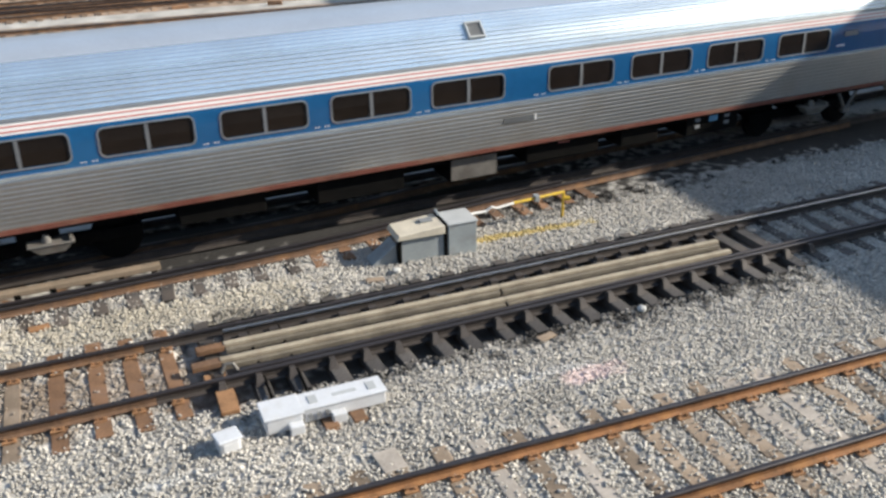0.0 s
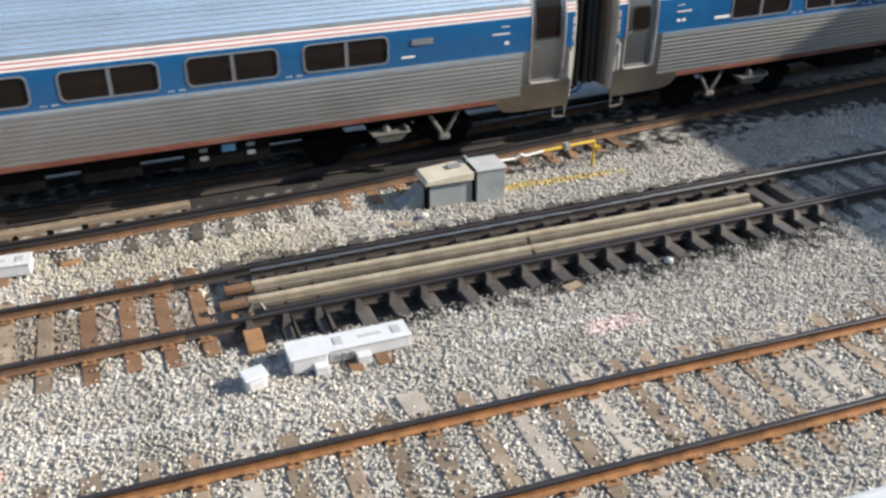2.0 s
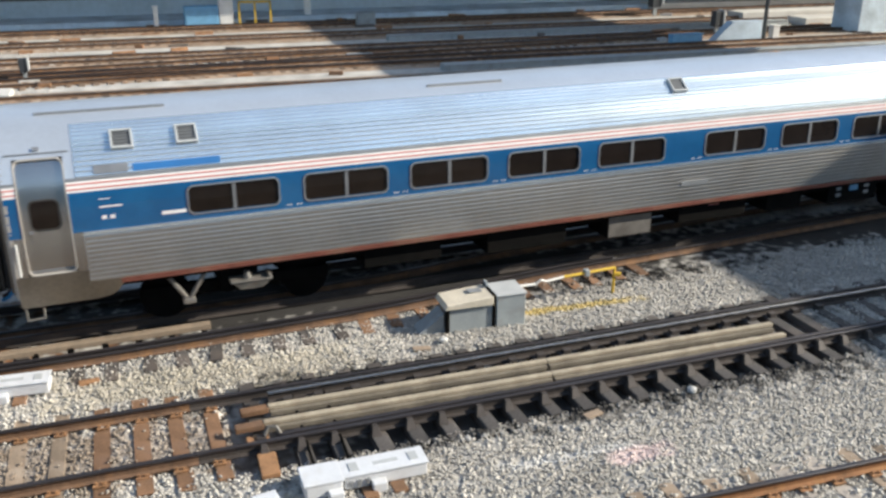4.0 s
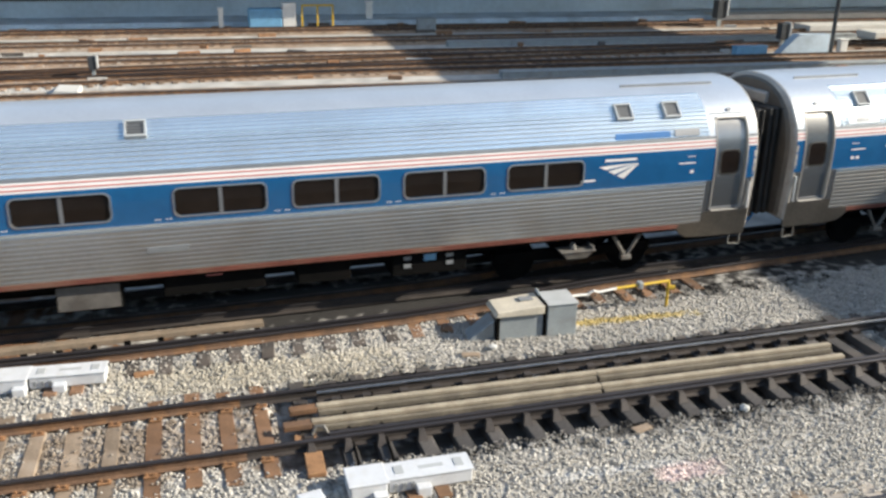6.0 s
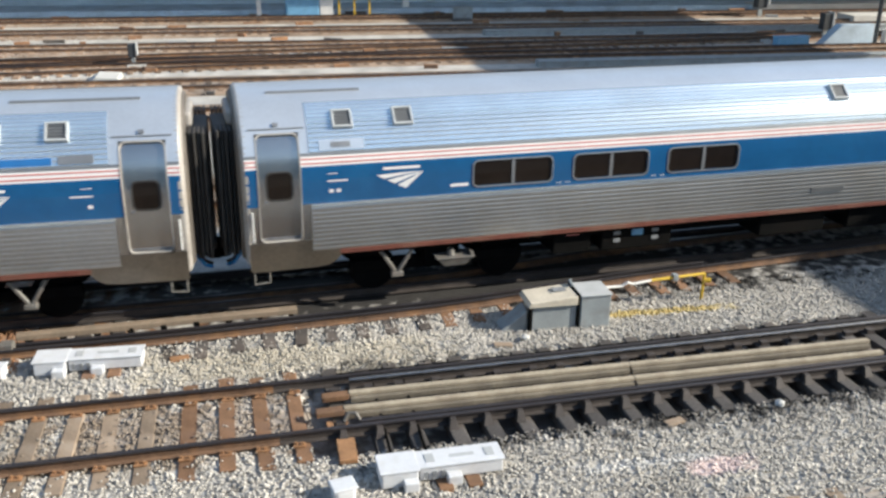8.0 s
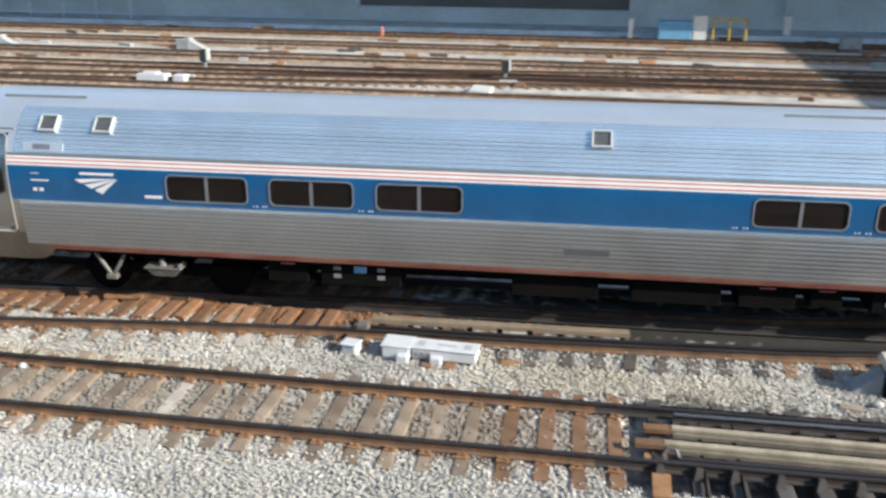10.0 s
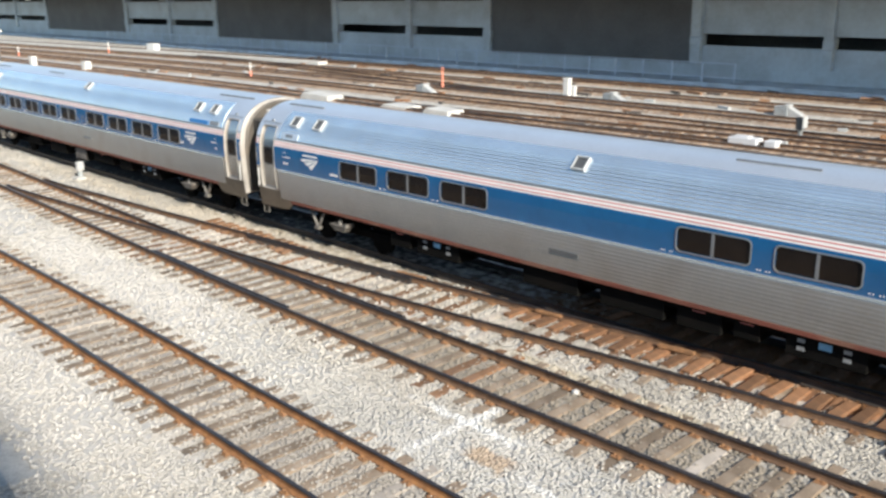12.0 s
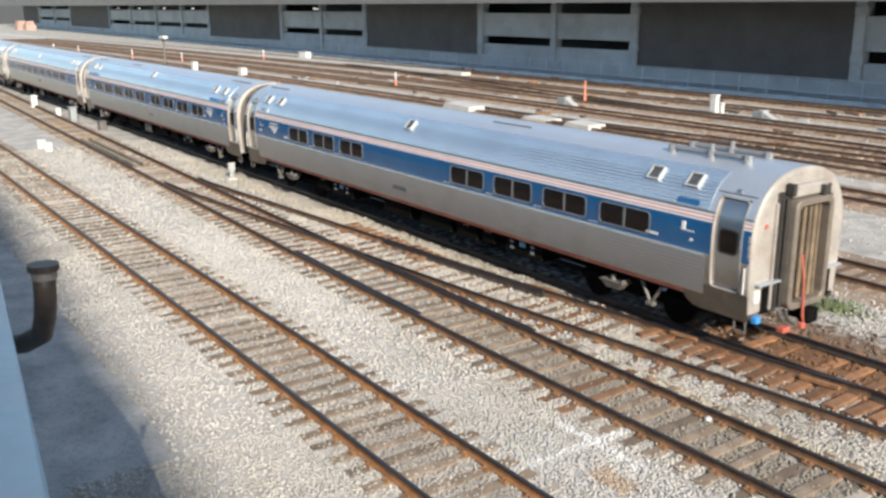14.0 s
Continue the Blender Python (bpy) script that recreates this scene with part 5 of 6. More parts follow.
def switch_machine(x, y, ang, label):
    """A white-painted point motor: long case, gear case, lugs, lid plates, on two timbers."""
    t = thing("switch_machine", label, "switch machine", "switch machines by the tracks")
    g = GROUND_Z
    part("case", rot_box(bmesh.new(), x, y, ang, -0.30, 0.86, -0.19, 0.19, g + 0.05, g + 0.25, 0.02), M_MACHINE, t)
    part("lid", rot_box(bmesh.new(), x, y, ang, -0.32, 0.88, -0.205, 0.205, g + 0.245, g + 0.27, 0.01), M_MACHINE, t)
    part("gear_case", rot_box(bmesh.new(), x, y, ang, -0.84, -0.33, -0.24, 0.22, g + 0.02, g + 0.25, 0.03), M_MACHINE, t)
    part("gear_lid", rot_box(bmesh.new(), x, y, ang, -0.86, -0.31, -0.25, 0.23, g + 0.245, g + 0.275, 0.012), M_MACHINE, t)
    for a in (-0.14, 0.70):
        part("lid_plate", rot_box(bmesh.new(), x, y, ang, a - 0.06, a + 0.06, -0.09, 0.09, g + 0.27, g + 0.28), M_HATCH, t, "grey lid plate")
    part("lettering_bar", rot_box(bmesh.new(), x, y, ang, 0.14, 0.48, -0.035, 0.035, g + 0.2702, g + 0.274), M_HATCH, t, "faint grey lettering bar")
    for a, b in ((-0.60, 0.22), (-0.02, 0.19), (-0.44, -0.36), (0.16, -0.32)):
        part("lug", rot_box(bmesh.new(), x, y, ang, a - 0.1, a + 0.1, min(b, b + 0.14), max(b, b + 0.14), g + 0.0, g + 0.15, 0.015), M_MACHINE, t)
    for a in (0.02, 0.42):
        part("timber", rot_box(bmesh.new(), x, y, ang, a - 0.1, a + 0.1, -0.42, 0.5, g - 0.1, g + 0.05, 0.012), M_RUSTSLEEPER, t, "rusty stained timber bearer")
    bm = bmesh.new()
    for a in (-0.22, -0.1, 0.02):
        rot_box(bm, x, y, ang, a - 0.025, a + 0.025, -0.215, -0.19, g + 0.1, g + 0.19)
    part("bolts", bm, M_MACHINEDARK, t, kind="stuff")
    return t


def junction_box(x, y, ang):
    t = thing("junction_box", "small white rounded cable junction box on the ballast", "junction box", "cable boxes by the tracks")
    part("body", rot_box(bmesh.new(), x, y, ang, -0.15, 0.15, -0.13, 0.13, GROUND_Z - 0.04, GROUND_Z + 0.19, 0.05), M_MACHINE, t)
    part("lid", rot_box(bmesh.new(), x, y, ang, -0.17, 0.17, -0.15, 0.15, GROUND_Z + 0.185, GROUND_Z + 0.215, 0.02), M_MACHINE, t)
    part("foot", rot_box(bmesh.new(), x, y, ang, -0.1, 0.12, -0.16, 0.08, GROUND_Z - 0.06, GROUND_Z + 0.02, 0.02), M_BRACKET, t)


switch_machine(2.14, 10.24, 1.5, "white switch machine on the ballast beside oily switch rails")
junction_box(0.80, 9.96, 12)
switch_machine(-2.98, 14.22, -2.0, "white switch machine beside the rusty crossover rail")
junction_box(-4.42, 14.15, -8)


def relay_box():
    t = thing("relay_box", "grey steel trackside equipment box with a beige lid", "equipment box")
    g = GROUND_Z - 0.03
    part("case", boxes((4.66, 5.52, 14.25, 14.78, g, g + 0.55), bevel=0.02), M_GREYBOX, t, "blue-grey steel case")
    bm = bmesh.new()
    box(bm, 4.58, 5.52, 14.19, 14.83, g + 0.50, g + 0.67, 0.014)
    for v in bm.verts:
        if v.co.z > g + 0.6:
            v.co.z -= max(0, 4.74 - v.co.x) * 0.5
            v.co.x += max(0, 4.7 - v.co.x) * 0.35
    part("lid", bm, M_BOXTOP, t, "weathered beige lid with a deep rim")
    part("lid_hatch", boxes((5.14, 5.40, 14.5, 14.68, g + 0.66, g + 0.674), bevel=0.004), M_MACHINEDARK, t, "dark square lid hatch")
    part("band", boxes((5.525, 5.575, 14.21, 14.82, g, g + 0.69), bevel=0.012), M_UNDER, t, "dark strap between the two halves")
    part("hinge", rod(bmesh.new(), (5.55, 14.62, g + 0.7), (5.55, 14.8, g + 0.74), 0.03, 8), M_GREYBOX, t)
    part("second_case", boxes((5.58, 6.16, 14.20, 14.80, g, g + 0.65), bevel=0.02), M_GREYBOX, t, "blue-grey steel case")
    part("second_lid", boxes((5.57, 6.18, 14.18, 14.82, g + 0.645, g + 0.68), bevel=0.012), M_HATCH, t, "pale grey flat lid")
    bm = bmesh.new()
    box(bm, 4.12, 4.6, 14.3, 14.7, g, g + 0.42, 0.02)
    for v in bm.verts:
        if v.co.z > g + 0.2:
            v.co.z -= (4.6 - v.co.x) * 0.75
    part("cable_hood", bm, M_GREYBOX, t, "low sloping grey cable hood")
    part("corner_post", boxes((4.61, 4.67, 14.2, 14.28, g, g + 0.52), bevel=0.01), M_UNDER, t)
    part("skid", boxes((4.6, 6.2, 14.28, 14.36, g - 0.04, g + 0.03), (4.6, 6.2, 14.66, 14.74, g - 0.04, g + 0.03), bevel=0.01), M_UNDER, t)


relay_box()


def yellow_pipe():
    t = thing("pipe_rail", "yellow and white pipe on posts beside the equipment box", "pipe")
    z = 0.33
    part("white_pipe", tube([(6.15, 14.75, z), (6.6, 14.80, z - 0.02), (6.72, 14.80, z + 0.05), (6.84, 14.82, z), (7.25, 14.9, z + 0.01)], 0.025), M_OFFWHITE, t, "white painted pipe")
    part("yellow_pipe", tube([(7.25, 14.9, z + 0.01), (8.42, 15.02, z + 0.02)], 0.03), M_YELLOW, t)
    part("clamp", boxes((7.72, 7.82, 14.89, 15.03, z - 0.05, z + 0.08), bevel=0.01), M_GREYBOX, t)
    for x, y in ((6.18, 14.76), (8.42, 15.02)):
        part("post", rod(bmesh.new(), (x, y, GROUND_Z - 0.1), (x, y, z + 0.03), 0.03, 8), M_YELLOW, t)
    part("stub", rod(bmesh.new(), (8.42, 15.02, z - 0.12), (8.55, 14.98, z - 0.12), 0.05, 8), M_YELLOW, t)


yellow_pipe()


# ---- switch work in the middle track ----
def cover_bars(x0, x1, y0, y1, label):
    for k, dy in enumerate((0.0, 0.44)):
        t = thing("cover_bar", label, "cover bar", "long bars between the switch rails")
        cuts = [x0 + 0.12 * k, (x0 + x1) / 2 + 0.1 * k, x1 - 0.1 + 0.05 * k]
        for a, b in zip(cuts, cuts[1:]):
            ya = y0 + dy + (y1 - y0) * (a - x0) / (x1 - x0)
            ang = math.degrees(math.atan2(y1 - y0, x1 - x0))
            part("plank", rot_box(bmesh.new(), a, ya, ang, 0.002, b - a - 0.002, -0.045, 0.06, -0.06, 0.005, 0.012), M_TIMBER, t)
            part("lower_plank", rot_box(bmesh.new(), a, ya - 0.05, ang, 0.02, b - a - 0.02, -0.055, 0.04, -0.15, -0.063, 0.012), M_OLDTIMBER, t)
        part("end_block", rot_box(bmesh.new(), x0 + 0.12 * k, y0 + dy, 3, -0.42, 0.0, -0.08, 0.08, -0.10, -0.01, 0.012), M_RUSTSLEEPER, t, "rusty end block")


cover_bars(1.0, 10.4, 11.88, 12.06, "long pale timber cover bar between dark switch rails")
cover_bars(-53.0, -43.0, 11.45, 11.5, "grey timber cover bar between rails")


def extra_rail(name, label, line, off, x0, x1, head, side, lift=0.0):
    return tagged(new(name, rail_mesh(line, off, x0, x1, head, side, 0.5, lift)), label, "rail", "extra switch rails", "structure")


extra_rail("point_blade", "bright worn switch point rail", line_b, 0.62, 1.2, 16.0, M_SHINYHEAD, M_RAILDARK, -0.008)
extra_rail("point_blade", "dark oily switch point rail", line_b, -0.62, 1.2, 16.0, M_RAILHEAD, M_RAILDARK, -0.008)
extra_rail("guard_rail", "dark guard rail at the crossing frog", line_b, 0.86, -22.0, -15.0, M_RAILHEAD, M_RAILDARK, 0.0)
extra_rail("guard_rail", "dark guard rail inside the middle track", line_b, -0.64, -24.5, -17.5, M_RAILHEAD, M_RAILDARK, 0.0)
extra_rail("guard_rail", "dark guard rail inside the crossover track", line_d, 0.63, -24.0, -17.0, M_RAILHEAD, M_RAILDARK, 0.0)
extra_rail("point_blade", "rusty switch point beside the crossover rail", line_d, -0.55, -4.4, 9.0, M_RAILHEAD, M_RAILDARK, -0.01)


def timber_guard():
    t = thing("cover_board", "long pale weathered board over the crossover rail", "cover board")
    for a, b in ((-4.28, 0.5),):
        ya, yb = line_d(a) - 0.45, line_d(b) - 0.45
        ang = math.degrees(math.atan2(yb - ya, b - a))
        part("board", rot_box(bmesh.new(), a, ya, ang, 0, b - a, -0.09, 0.09, 0.02, 0.12, 0.012), M_BOARD, t)
    for k in range(9):
        x = -4.1 + k * 0.56
        y = line_d(x) - 0.45
        part("bracket", boxes((x - 0.05, x + 0.05, y - 0.05, y + 0.05, SLEEPER_TOP - 0.02, 0.062)), M_UNDER, t)
    part("end_clamp", boxes((-4.5, -4.28, 14.72, 14.95, -0.06, 0.08), (-4.75, -4.5, 14.8, 14.9, -0.08, 0.0), bevel=0.015), M_BRACKET, t, "pale clamp at the board's end")


timber_guard()


def pit_fittings():
    """Rods, chairs and braces round the switch rails."""
    for off, z, r, m_ in ((1.0, -0.12, 0.02, M_UNDER),):
        pts = [(float(a), line_b(float(a)) + off, z) for a in np.arange(1.0, 11.6, 1.0)]
        single("heater_pipe", tube(pts, r, 6), m_, "thin grey pipe along the switch rail", "pipe", "switch pipes")
    bm = bmesh.new()
    for x, y, h in SLEEPERS:
        if 0.4 < x < 12 and abs(y - line_b(x)) < 0.1:
            for g in (-0.5, 0.5):
                box(bm, x - 0.07, x + 0.07, y + g - 0.06, y + g + 0.06, SLEEPER_TOP - 0.01, SLEEPER_TOP + 0.075)
            for g, o in ((-0.86, -1), (0.86, 1)):
                i = len(bm.verts)
                box(bm, x - 0.075, x + 0.075, y + g - 0.09, y + g + 0.09, SLEEPER_TOP - 0.01, SLEEPER_TOP + 0.13)
                bm.verts.ensure_lookup_table()
                for v in bm.verts[i:]:
                    if v.co.z > SLEEPER_TOP + 0.1:
                        v.co.x = x + (v.co.x - x) * 0.55
                        if (v.co.y - y - g) * o > 0:
                            v.co.y -= o * 0.09
        if -5 < x < 4 and abs(y - line_d(x)) < 0.1:
            for g in (-0.98, -0.62):
                box(bm, x - 0.07, x + 0.07, y + g - 0.06, y + g + 0.06, SLEEPER_TOP - 0.01, SLEEPER_TOP + 0.09)
    single("rail_chairs", bm, M_RAILDARK, "dark cast rail chairs and braces", "rail chair", kind="stuff")
    for x, a, b in ((1.55, 10.6, 12.9), (2.05, 10.6, 12.9), (-4.7, 14.5, 15.4)):
        single("throw_rod", rod(bmesh.new(), (x, a, -0.13), (x, b, -0.13), 0.025, 6), M_UNDER, "dark steel throw rod under the rails", "rod", "switch rods")
    for x, y, w, d, m_, lab in ((0.95, 10.95, 0.13, 0.28, M_PLATERUST, "orange rusted steel plate by the rail"), (0.88, 11.62, 0.16, 0.10, M_PLATERUST, "orange rusted bracket between rails")):
        single("rusted_plate", boxes((x - w, x + w, y - d, y + d, SLEEPER_TOP - 0.02, SLEEPER_TOP + 0.05), bevel=0.012), m_, lab, "plate", "rusted plates")
    single("bent_strap", tube([(0.98, 11.62, -0.08), (1.05, 11.66, 0.03), (1.16, 11.64, 0.03), (1.22, 11.58, -0.08)], 0.028), M_BRACKET, "pale bent strap by the cover bars", "strap")
    for x, y, ang, m_, lab in ((2.66, 8.88, 6, M_PALESLEEPER, "pale grey board lying on the ballast"), (-1.55, 14.25, 8, M_PLATERUST, "orange rusted board on the ballast"),
                               (4.0, 13.75, -12, M_SLEEPER, "brown timber offcut on the ballast"), (5.9, 10.85, 14, M_SLEEPER, "brown timber offcut on the ballast")):
        single("board", rot_box(bmesh.new(), x, y, ang, -0.16, 0.16, -0.22 if m_ is M_PALESLEEPER else -0.07, 0.22 if m_ is M_PALESLEEPER else 0.07, GROUND_Z - 0.01, GROUND_Z + 0.045, 0.008), m_, lab, "board", "loose boards")
    rng = random.Random(5)
    for x, y in ((-9.85, 12.42), (-26.8, 12.6), (7.75, 11.0), (9.2, 7.2), (4.45, 13.9)):
        bm = bmesh.new()
        bmesh.ops.create_icosphere(bm, subdivisions=1, radius=0.085)
        for v in bm.verts:
            v.co = Vector((v.co.x * rng.uniform(0.8, 1.2) + x, v.co.y * rng.uniform(0.8, 1.2) + y, v.co.z * 0.7 * rng.uniform(0.8, 1.1) + SLEEPER_TOP + 0.03))
        single("white_stone", bm, M_SHEET, "large white stone lying by the track", "stone", "white stones")
    for x, y, l in ((-17.4, 14.85, 1.0), (-9.6, 15.4, 0.8), (-12.9, 15.2, 0.7)):
        single("rusted_bar", rot_box(bmesh.new(), x, y, 8, -l / 2, l / 2, -0.05, 0.05, -0.10, -0.02, 0.01), M_PLATERUST, "orange rusted steel bar by the rail", "bar", "rusted bars")


pit_fittings()


# ---- the far yard ----
def far_machine(x, y):
    t = thing("switch_machine", "distant grey switch machine with a pale sloping cover", "switch machine", "distant switch machines")
    part("case", boxes((x - 0.55, x + 0.3, y - 0.3, y + 0.3, -0.2, 0.36), bevel=0.05), M_GREYBOX, t)
    part("lid", boxes((x + 0.0, x + 0.34, y - 0.32, y + 0.32, 0.34, 0.46), bevel=0.03), M_HATCH, t)
    bm = bmesh.new()
    box(bm, x + 0.3, x + 1.1, y - 0.26, y + 0.26, -0.2, 0.34, 0.02)
    for v in bm.verts:
        if v.co.z > 0.1:
            v.co.z -= max(0, (v.co.x - x - 0.3)) * 0.5
    part("sloping_cover", bm, M_HATCH, t)


def marker_post(x, y, h, m_top, m_low):
    t = thing("marker_post", "slim orange and white marker post in the ballast", "marker post", "marker posts in the yard")
    part("base", rod(bmesh.new(), (x, y, -0.22), (x, y, h * 0.35), 0.11, 10, 0.08), m_low, t)
    part("top", rod(bmesh.new(), (x, y, h * 0.35), (x, y, h), 0.075, 10, 0.06), m_top, t)


def dwarf_signal(x, y, s, tone, pad=True):
    t = thing("dwarf_signal", "low trackside signal on a pale concrete pad", "signal", "low signals in the yard")
    part("head", boxes((x - 0.22 * s, x + 0.18 * s, y - 0.2 * s, y + 0.2 * s, 0.25 * s, 0.95 * s), bevel=0.03), tone, t)
    part("backplate", boxes((x + 0.19 * s, x + 0.27 * s, y - 0.25 * s, y + 0.25 * s, 0.35 * s, 1.0 * s), bevel=0.01), M_HATCH, t)
    part("stem", boxes((x - 0.08 * s, x + 0.08 * s, y - 0.08, y + 0.08, -0.25, 0.26 * s)), M_GREYBOX, t)
    if pad:
        part("pad", boxes((x - 0.3 * s, x + 0.7 * s, y - 0.55 * s, y + 0.1, -0.25, -0.08), bevel=0.02), M_SHEET, t)


for p in ((-37.3, 50.0), (-25.5, 51.0), (-51.5, 45.7)):
    far_machine(*p)
for x, y, h in ((-15.5, 58.8, 0.55), (-52.1, 48.2, 1.5), (-73.6, 44.2, 1.1), (-119.5, 50.6, 1.3), (-134, 36.8, 1.2), (-122.9, 40.3, 1.1), (-152, 33.5, 1.2), (-164, 32.3, 1.2)):
    marker_post(x, y, h, M_ORANGE if x in (-15.5, -52.1) else M_OFFWHITE, M_ORANGE if x not in (-52.1,) else M_ORANGE)
dwarf_signal(-5.4, 43.6, 0.85, M_SIGNALBLACK)
dwarf_signal(-37.7, 14.15, 0.55, M_OFFWHITE)
dwarf_signal(-21.0, 43.8, 0.9, M_SIGNALBLACK, False)
dwarf_signal(32.5, 47.9, 1.3, M_SIGNALBLACK, False)
dwarf_signal(34.1, 57.9, 1.7, M_SIGNALBLACK, False)


def white_cabinets():
    rows = [(-41.9, 50.9, 0.5, 0.35, 1.05, M_OFFWHITE, "off-white slim trackside cabinet"), (-40.7, 50.2, 0.25, 0.25, 0.6, M_OFFWHITE, "small off-white stub post"),
            (-105.8, 36.1, 0.9, 0.5, 0.8, M_OFFWHITE, "off-white steel trackside cabinet"), (-94.0, 37.3, 1.0, 0.6, 0.7, M_OFFWHITE, "off-white steel trackside cabinet"),
            (-74.4, 12.8, 0.55, 0.4, 0.7, M_OFFWHITE, "off-white steel trackside case"), (-63.5, 13.2, 0.7, 0.4, 0.75, M_GREYBOX, "grey steel trackside case"), (-58.0, 13.7, 0.6, 0.4, 0.35, M_BRACKET, "low dusty trackside case"),
            (-67.0, 13.0, 0.3, 0.3, 0.4, M_OFFWHITE, "small off-white trackside case"), (-52.3, 9.1, 0.5, 0.4, 0.25, M_OFFWHITE, "low white case on the ballast"), (-51.0, 9.2, 0.4, 0.35, 0.25, M_OFFWHITE, "low white case on the ballast"),
            (0.5, 61.5, 0.3, 0.3, 1.1, M_OFFWHITE, "off-white slim post by the kerb"), (10.4, 63.0, 0.45, 0.4, 1.3, M_OFFWHITE, "off-white slim cabinet by the kerb"),
            (-117.1, 55.7, 2.2, 0.8, 0.9, M_OFFWHITE, "long off-white cabinet near the kerb"), (34.9, 45.6, 0.45, 0.4, 0.6, M_OFFWHITE, "off-white cabinet by a signal post"),
            (13.4, 58.5, 1.2, 0.5, 0.6, M_GREYBOX, "grey trackside case in the shade"), (32.2, 71.0, 1.6, 0.6, 2.0, M_SKYBLUEBOX, "sky-blue cabinet by the kerb"), (28.6, 45.0, 1.9, 0.5, 0.42, M_SKYBLUEBOX, "low pale blue case")]
    for x, y, w, d, h, m_, lab in rows:
        t = thing("trackside_cabinet", lab, "cabinet", "cabinets in the yard")
        part("case", boxes((x - w / 2, x + w / 2, y - d / 2, y + d / 2, -0.25, h * 0.9), bevel=0.03), m_, t)
        part("lid", boxes((x - w / 2 - 0.04, x + w / 2 + 0.04, y - d / 2 - 0.04, y + d / 2 + 0.04, h * 0.9, h), bevel=0.015), m_, t)


white_cabinets()


def far_extras():
    t = thing("pump_unit", "pale blue equipment unit with yellow frame by the kerb", "equipment")
    part("tank", boxes((2.2, 4.4, 61.0, 62.0, -0.2, 1.05), bevel=0.12), M_SKYBLUEBOX, t)
    part("hood", boxes((4.4, 5.3, 61.0, 62.0, -0.2, 1.4), bevel=0.05), M_OFFWHITE, t)
    bm = bmesh.new()
    for x in (5.6, 6.6, 7.6):
        box(bm, x, x + 0.12, 60.9, 61.0, -0.2, 1.3)
    box(bm, 5.6, 7.72, 60.9, 61.0, 1.18, 1.3)
    part("yellow_frame", bm, M_YELLOW, t, "yellow steel frame")
    t = thing("switch_machine", "long white switch machine among the yard tracks", "switch machine", "distant switch machines")
    part("case", boxes((-22.8, -21.3, 40.0, 40.7, -0.2, 0.14), bevel=0.04), M_MACHINE, t)
    part("gear_case", boxes((-20.9, -20.3, 40.0, 40.6, -0.2, 0.14), bevel=0.04), M_MACHINE, t)
    part("lid", boxes((-22.6, -21.8, 40.05, 40.65, 0.14, 0.2), bevel=0.02), M_MACHINE, t)
    for x, y, l, h in ((-53.6, 37.8, 3.4, 0.5), (-41.2, 38.1, 2.4, 0.4), (-45.5, 38.3, 2.6, 0.28), (-6.2, 40.0, 1.3, 0.3)):
        bm = bmesh.new()
        box(bm, x - l / 2, x + l / 2, y - 0.7, y + 0.7, -0.2, h - 0.2, 0.05)
        for v in bm.verts:
            if v.co.z > 0 and v.co.x > x:
                v.co.z -= 0.35 * h * (v.co.x - x) / l
            if v.co.z > 0 and v.co.x < x:
                v.co.x += 0.35
        single("tarpaulin_cover", bm, M_SHEET, "low stack under bleached white sheeting", "covered stack", "covered stacks in the yard")
    t = thing("signal_post", "tall dark signal post with two blue-grey heads", "signal")
    part("mast", rod(bmesh.new(), (33.9, 45.2, -0.25), (33.9, 45.2, 6.0), 0.12, 10), M_SIGNALBLACK, t)
    for dx in (-0.95, 0.95):
        part("signal_head", boxes((33.9 + dx - 0.6, 33.9 + dx + 0.6, 45.0, 45.4, 3.6, 4.15), bevel=0.15), M_SIGNALBLACK, t)
    t = thing("yard_lamp", "thin pale post with a flat lamp head", "lamp post")
    part("mast", rod(bmesh.new(), (-118.4, 36.6, -0.25), (-118.4, 36.6, 3.2), 0.14, 8), M_BRACKET, t)
    part("lamp_head", boxes((-119.4, -117.5, 36.3, 36.9, 3.1, 3.4), bevel=0.05), M_OFFWHITE, t)
    bm = bmesh.new()
    box(bm, 30.4, 33.6, 45.0, 45.6, -0.2, 0.95)
    for v in bm.verts:
        if v.co.z > 0:
            v.co.x = 31.6 + (v.co.x - 30.4) * 0.62
    single("buffer_stop", bm, M_KERB, "blue-grey wedge-shaped buffer stop", "buffer stop")
    for y0, x0, x1 in ((50.5, 41.0, 72.0), (54.5, 39.0, 72.0), (61.5, 36.0, 74.0), (66.0, 34.0, 74.0)):
        single("platform_slab", boxes((x0, x1, y0, y0 + 1.9, -0.25, 0.22), bevel=0.03), M_SHEET, "long pale concrete slab between the tracks", "slab", "pale slabs between tracks")
    rng = random.Random(8)
    verts, faces = [], []
    for _ in range(520):
        x, y = rng.gauss(-12.6, 0.5), rng.gauss(20.1, 0.3)
        h, a = rng.uniform(0.06, 0.18), rng.uniform(0, math.pi)
        dx, dy = 0.03 * math.cos(a), 0.03 * math.sin(a)
        i = len(verts)
        verts += [(x - dx, y - dy, GROUND_Z - 0.01), (x + dx, y + dy, GROUND_Z - 0.01), (x + rng.uniform(-0.06, 0.06), y + rng.uniform(-0.06, 0.06), GROUND_Z + h)]
        faces.append((i, i + 1, i + 2))
    tagged(new("weeds", mesh_of("weeds", verts, faces, M_GREEN)), "small patch of green weeds in the ballast", "weeds", kind="stuff")
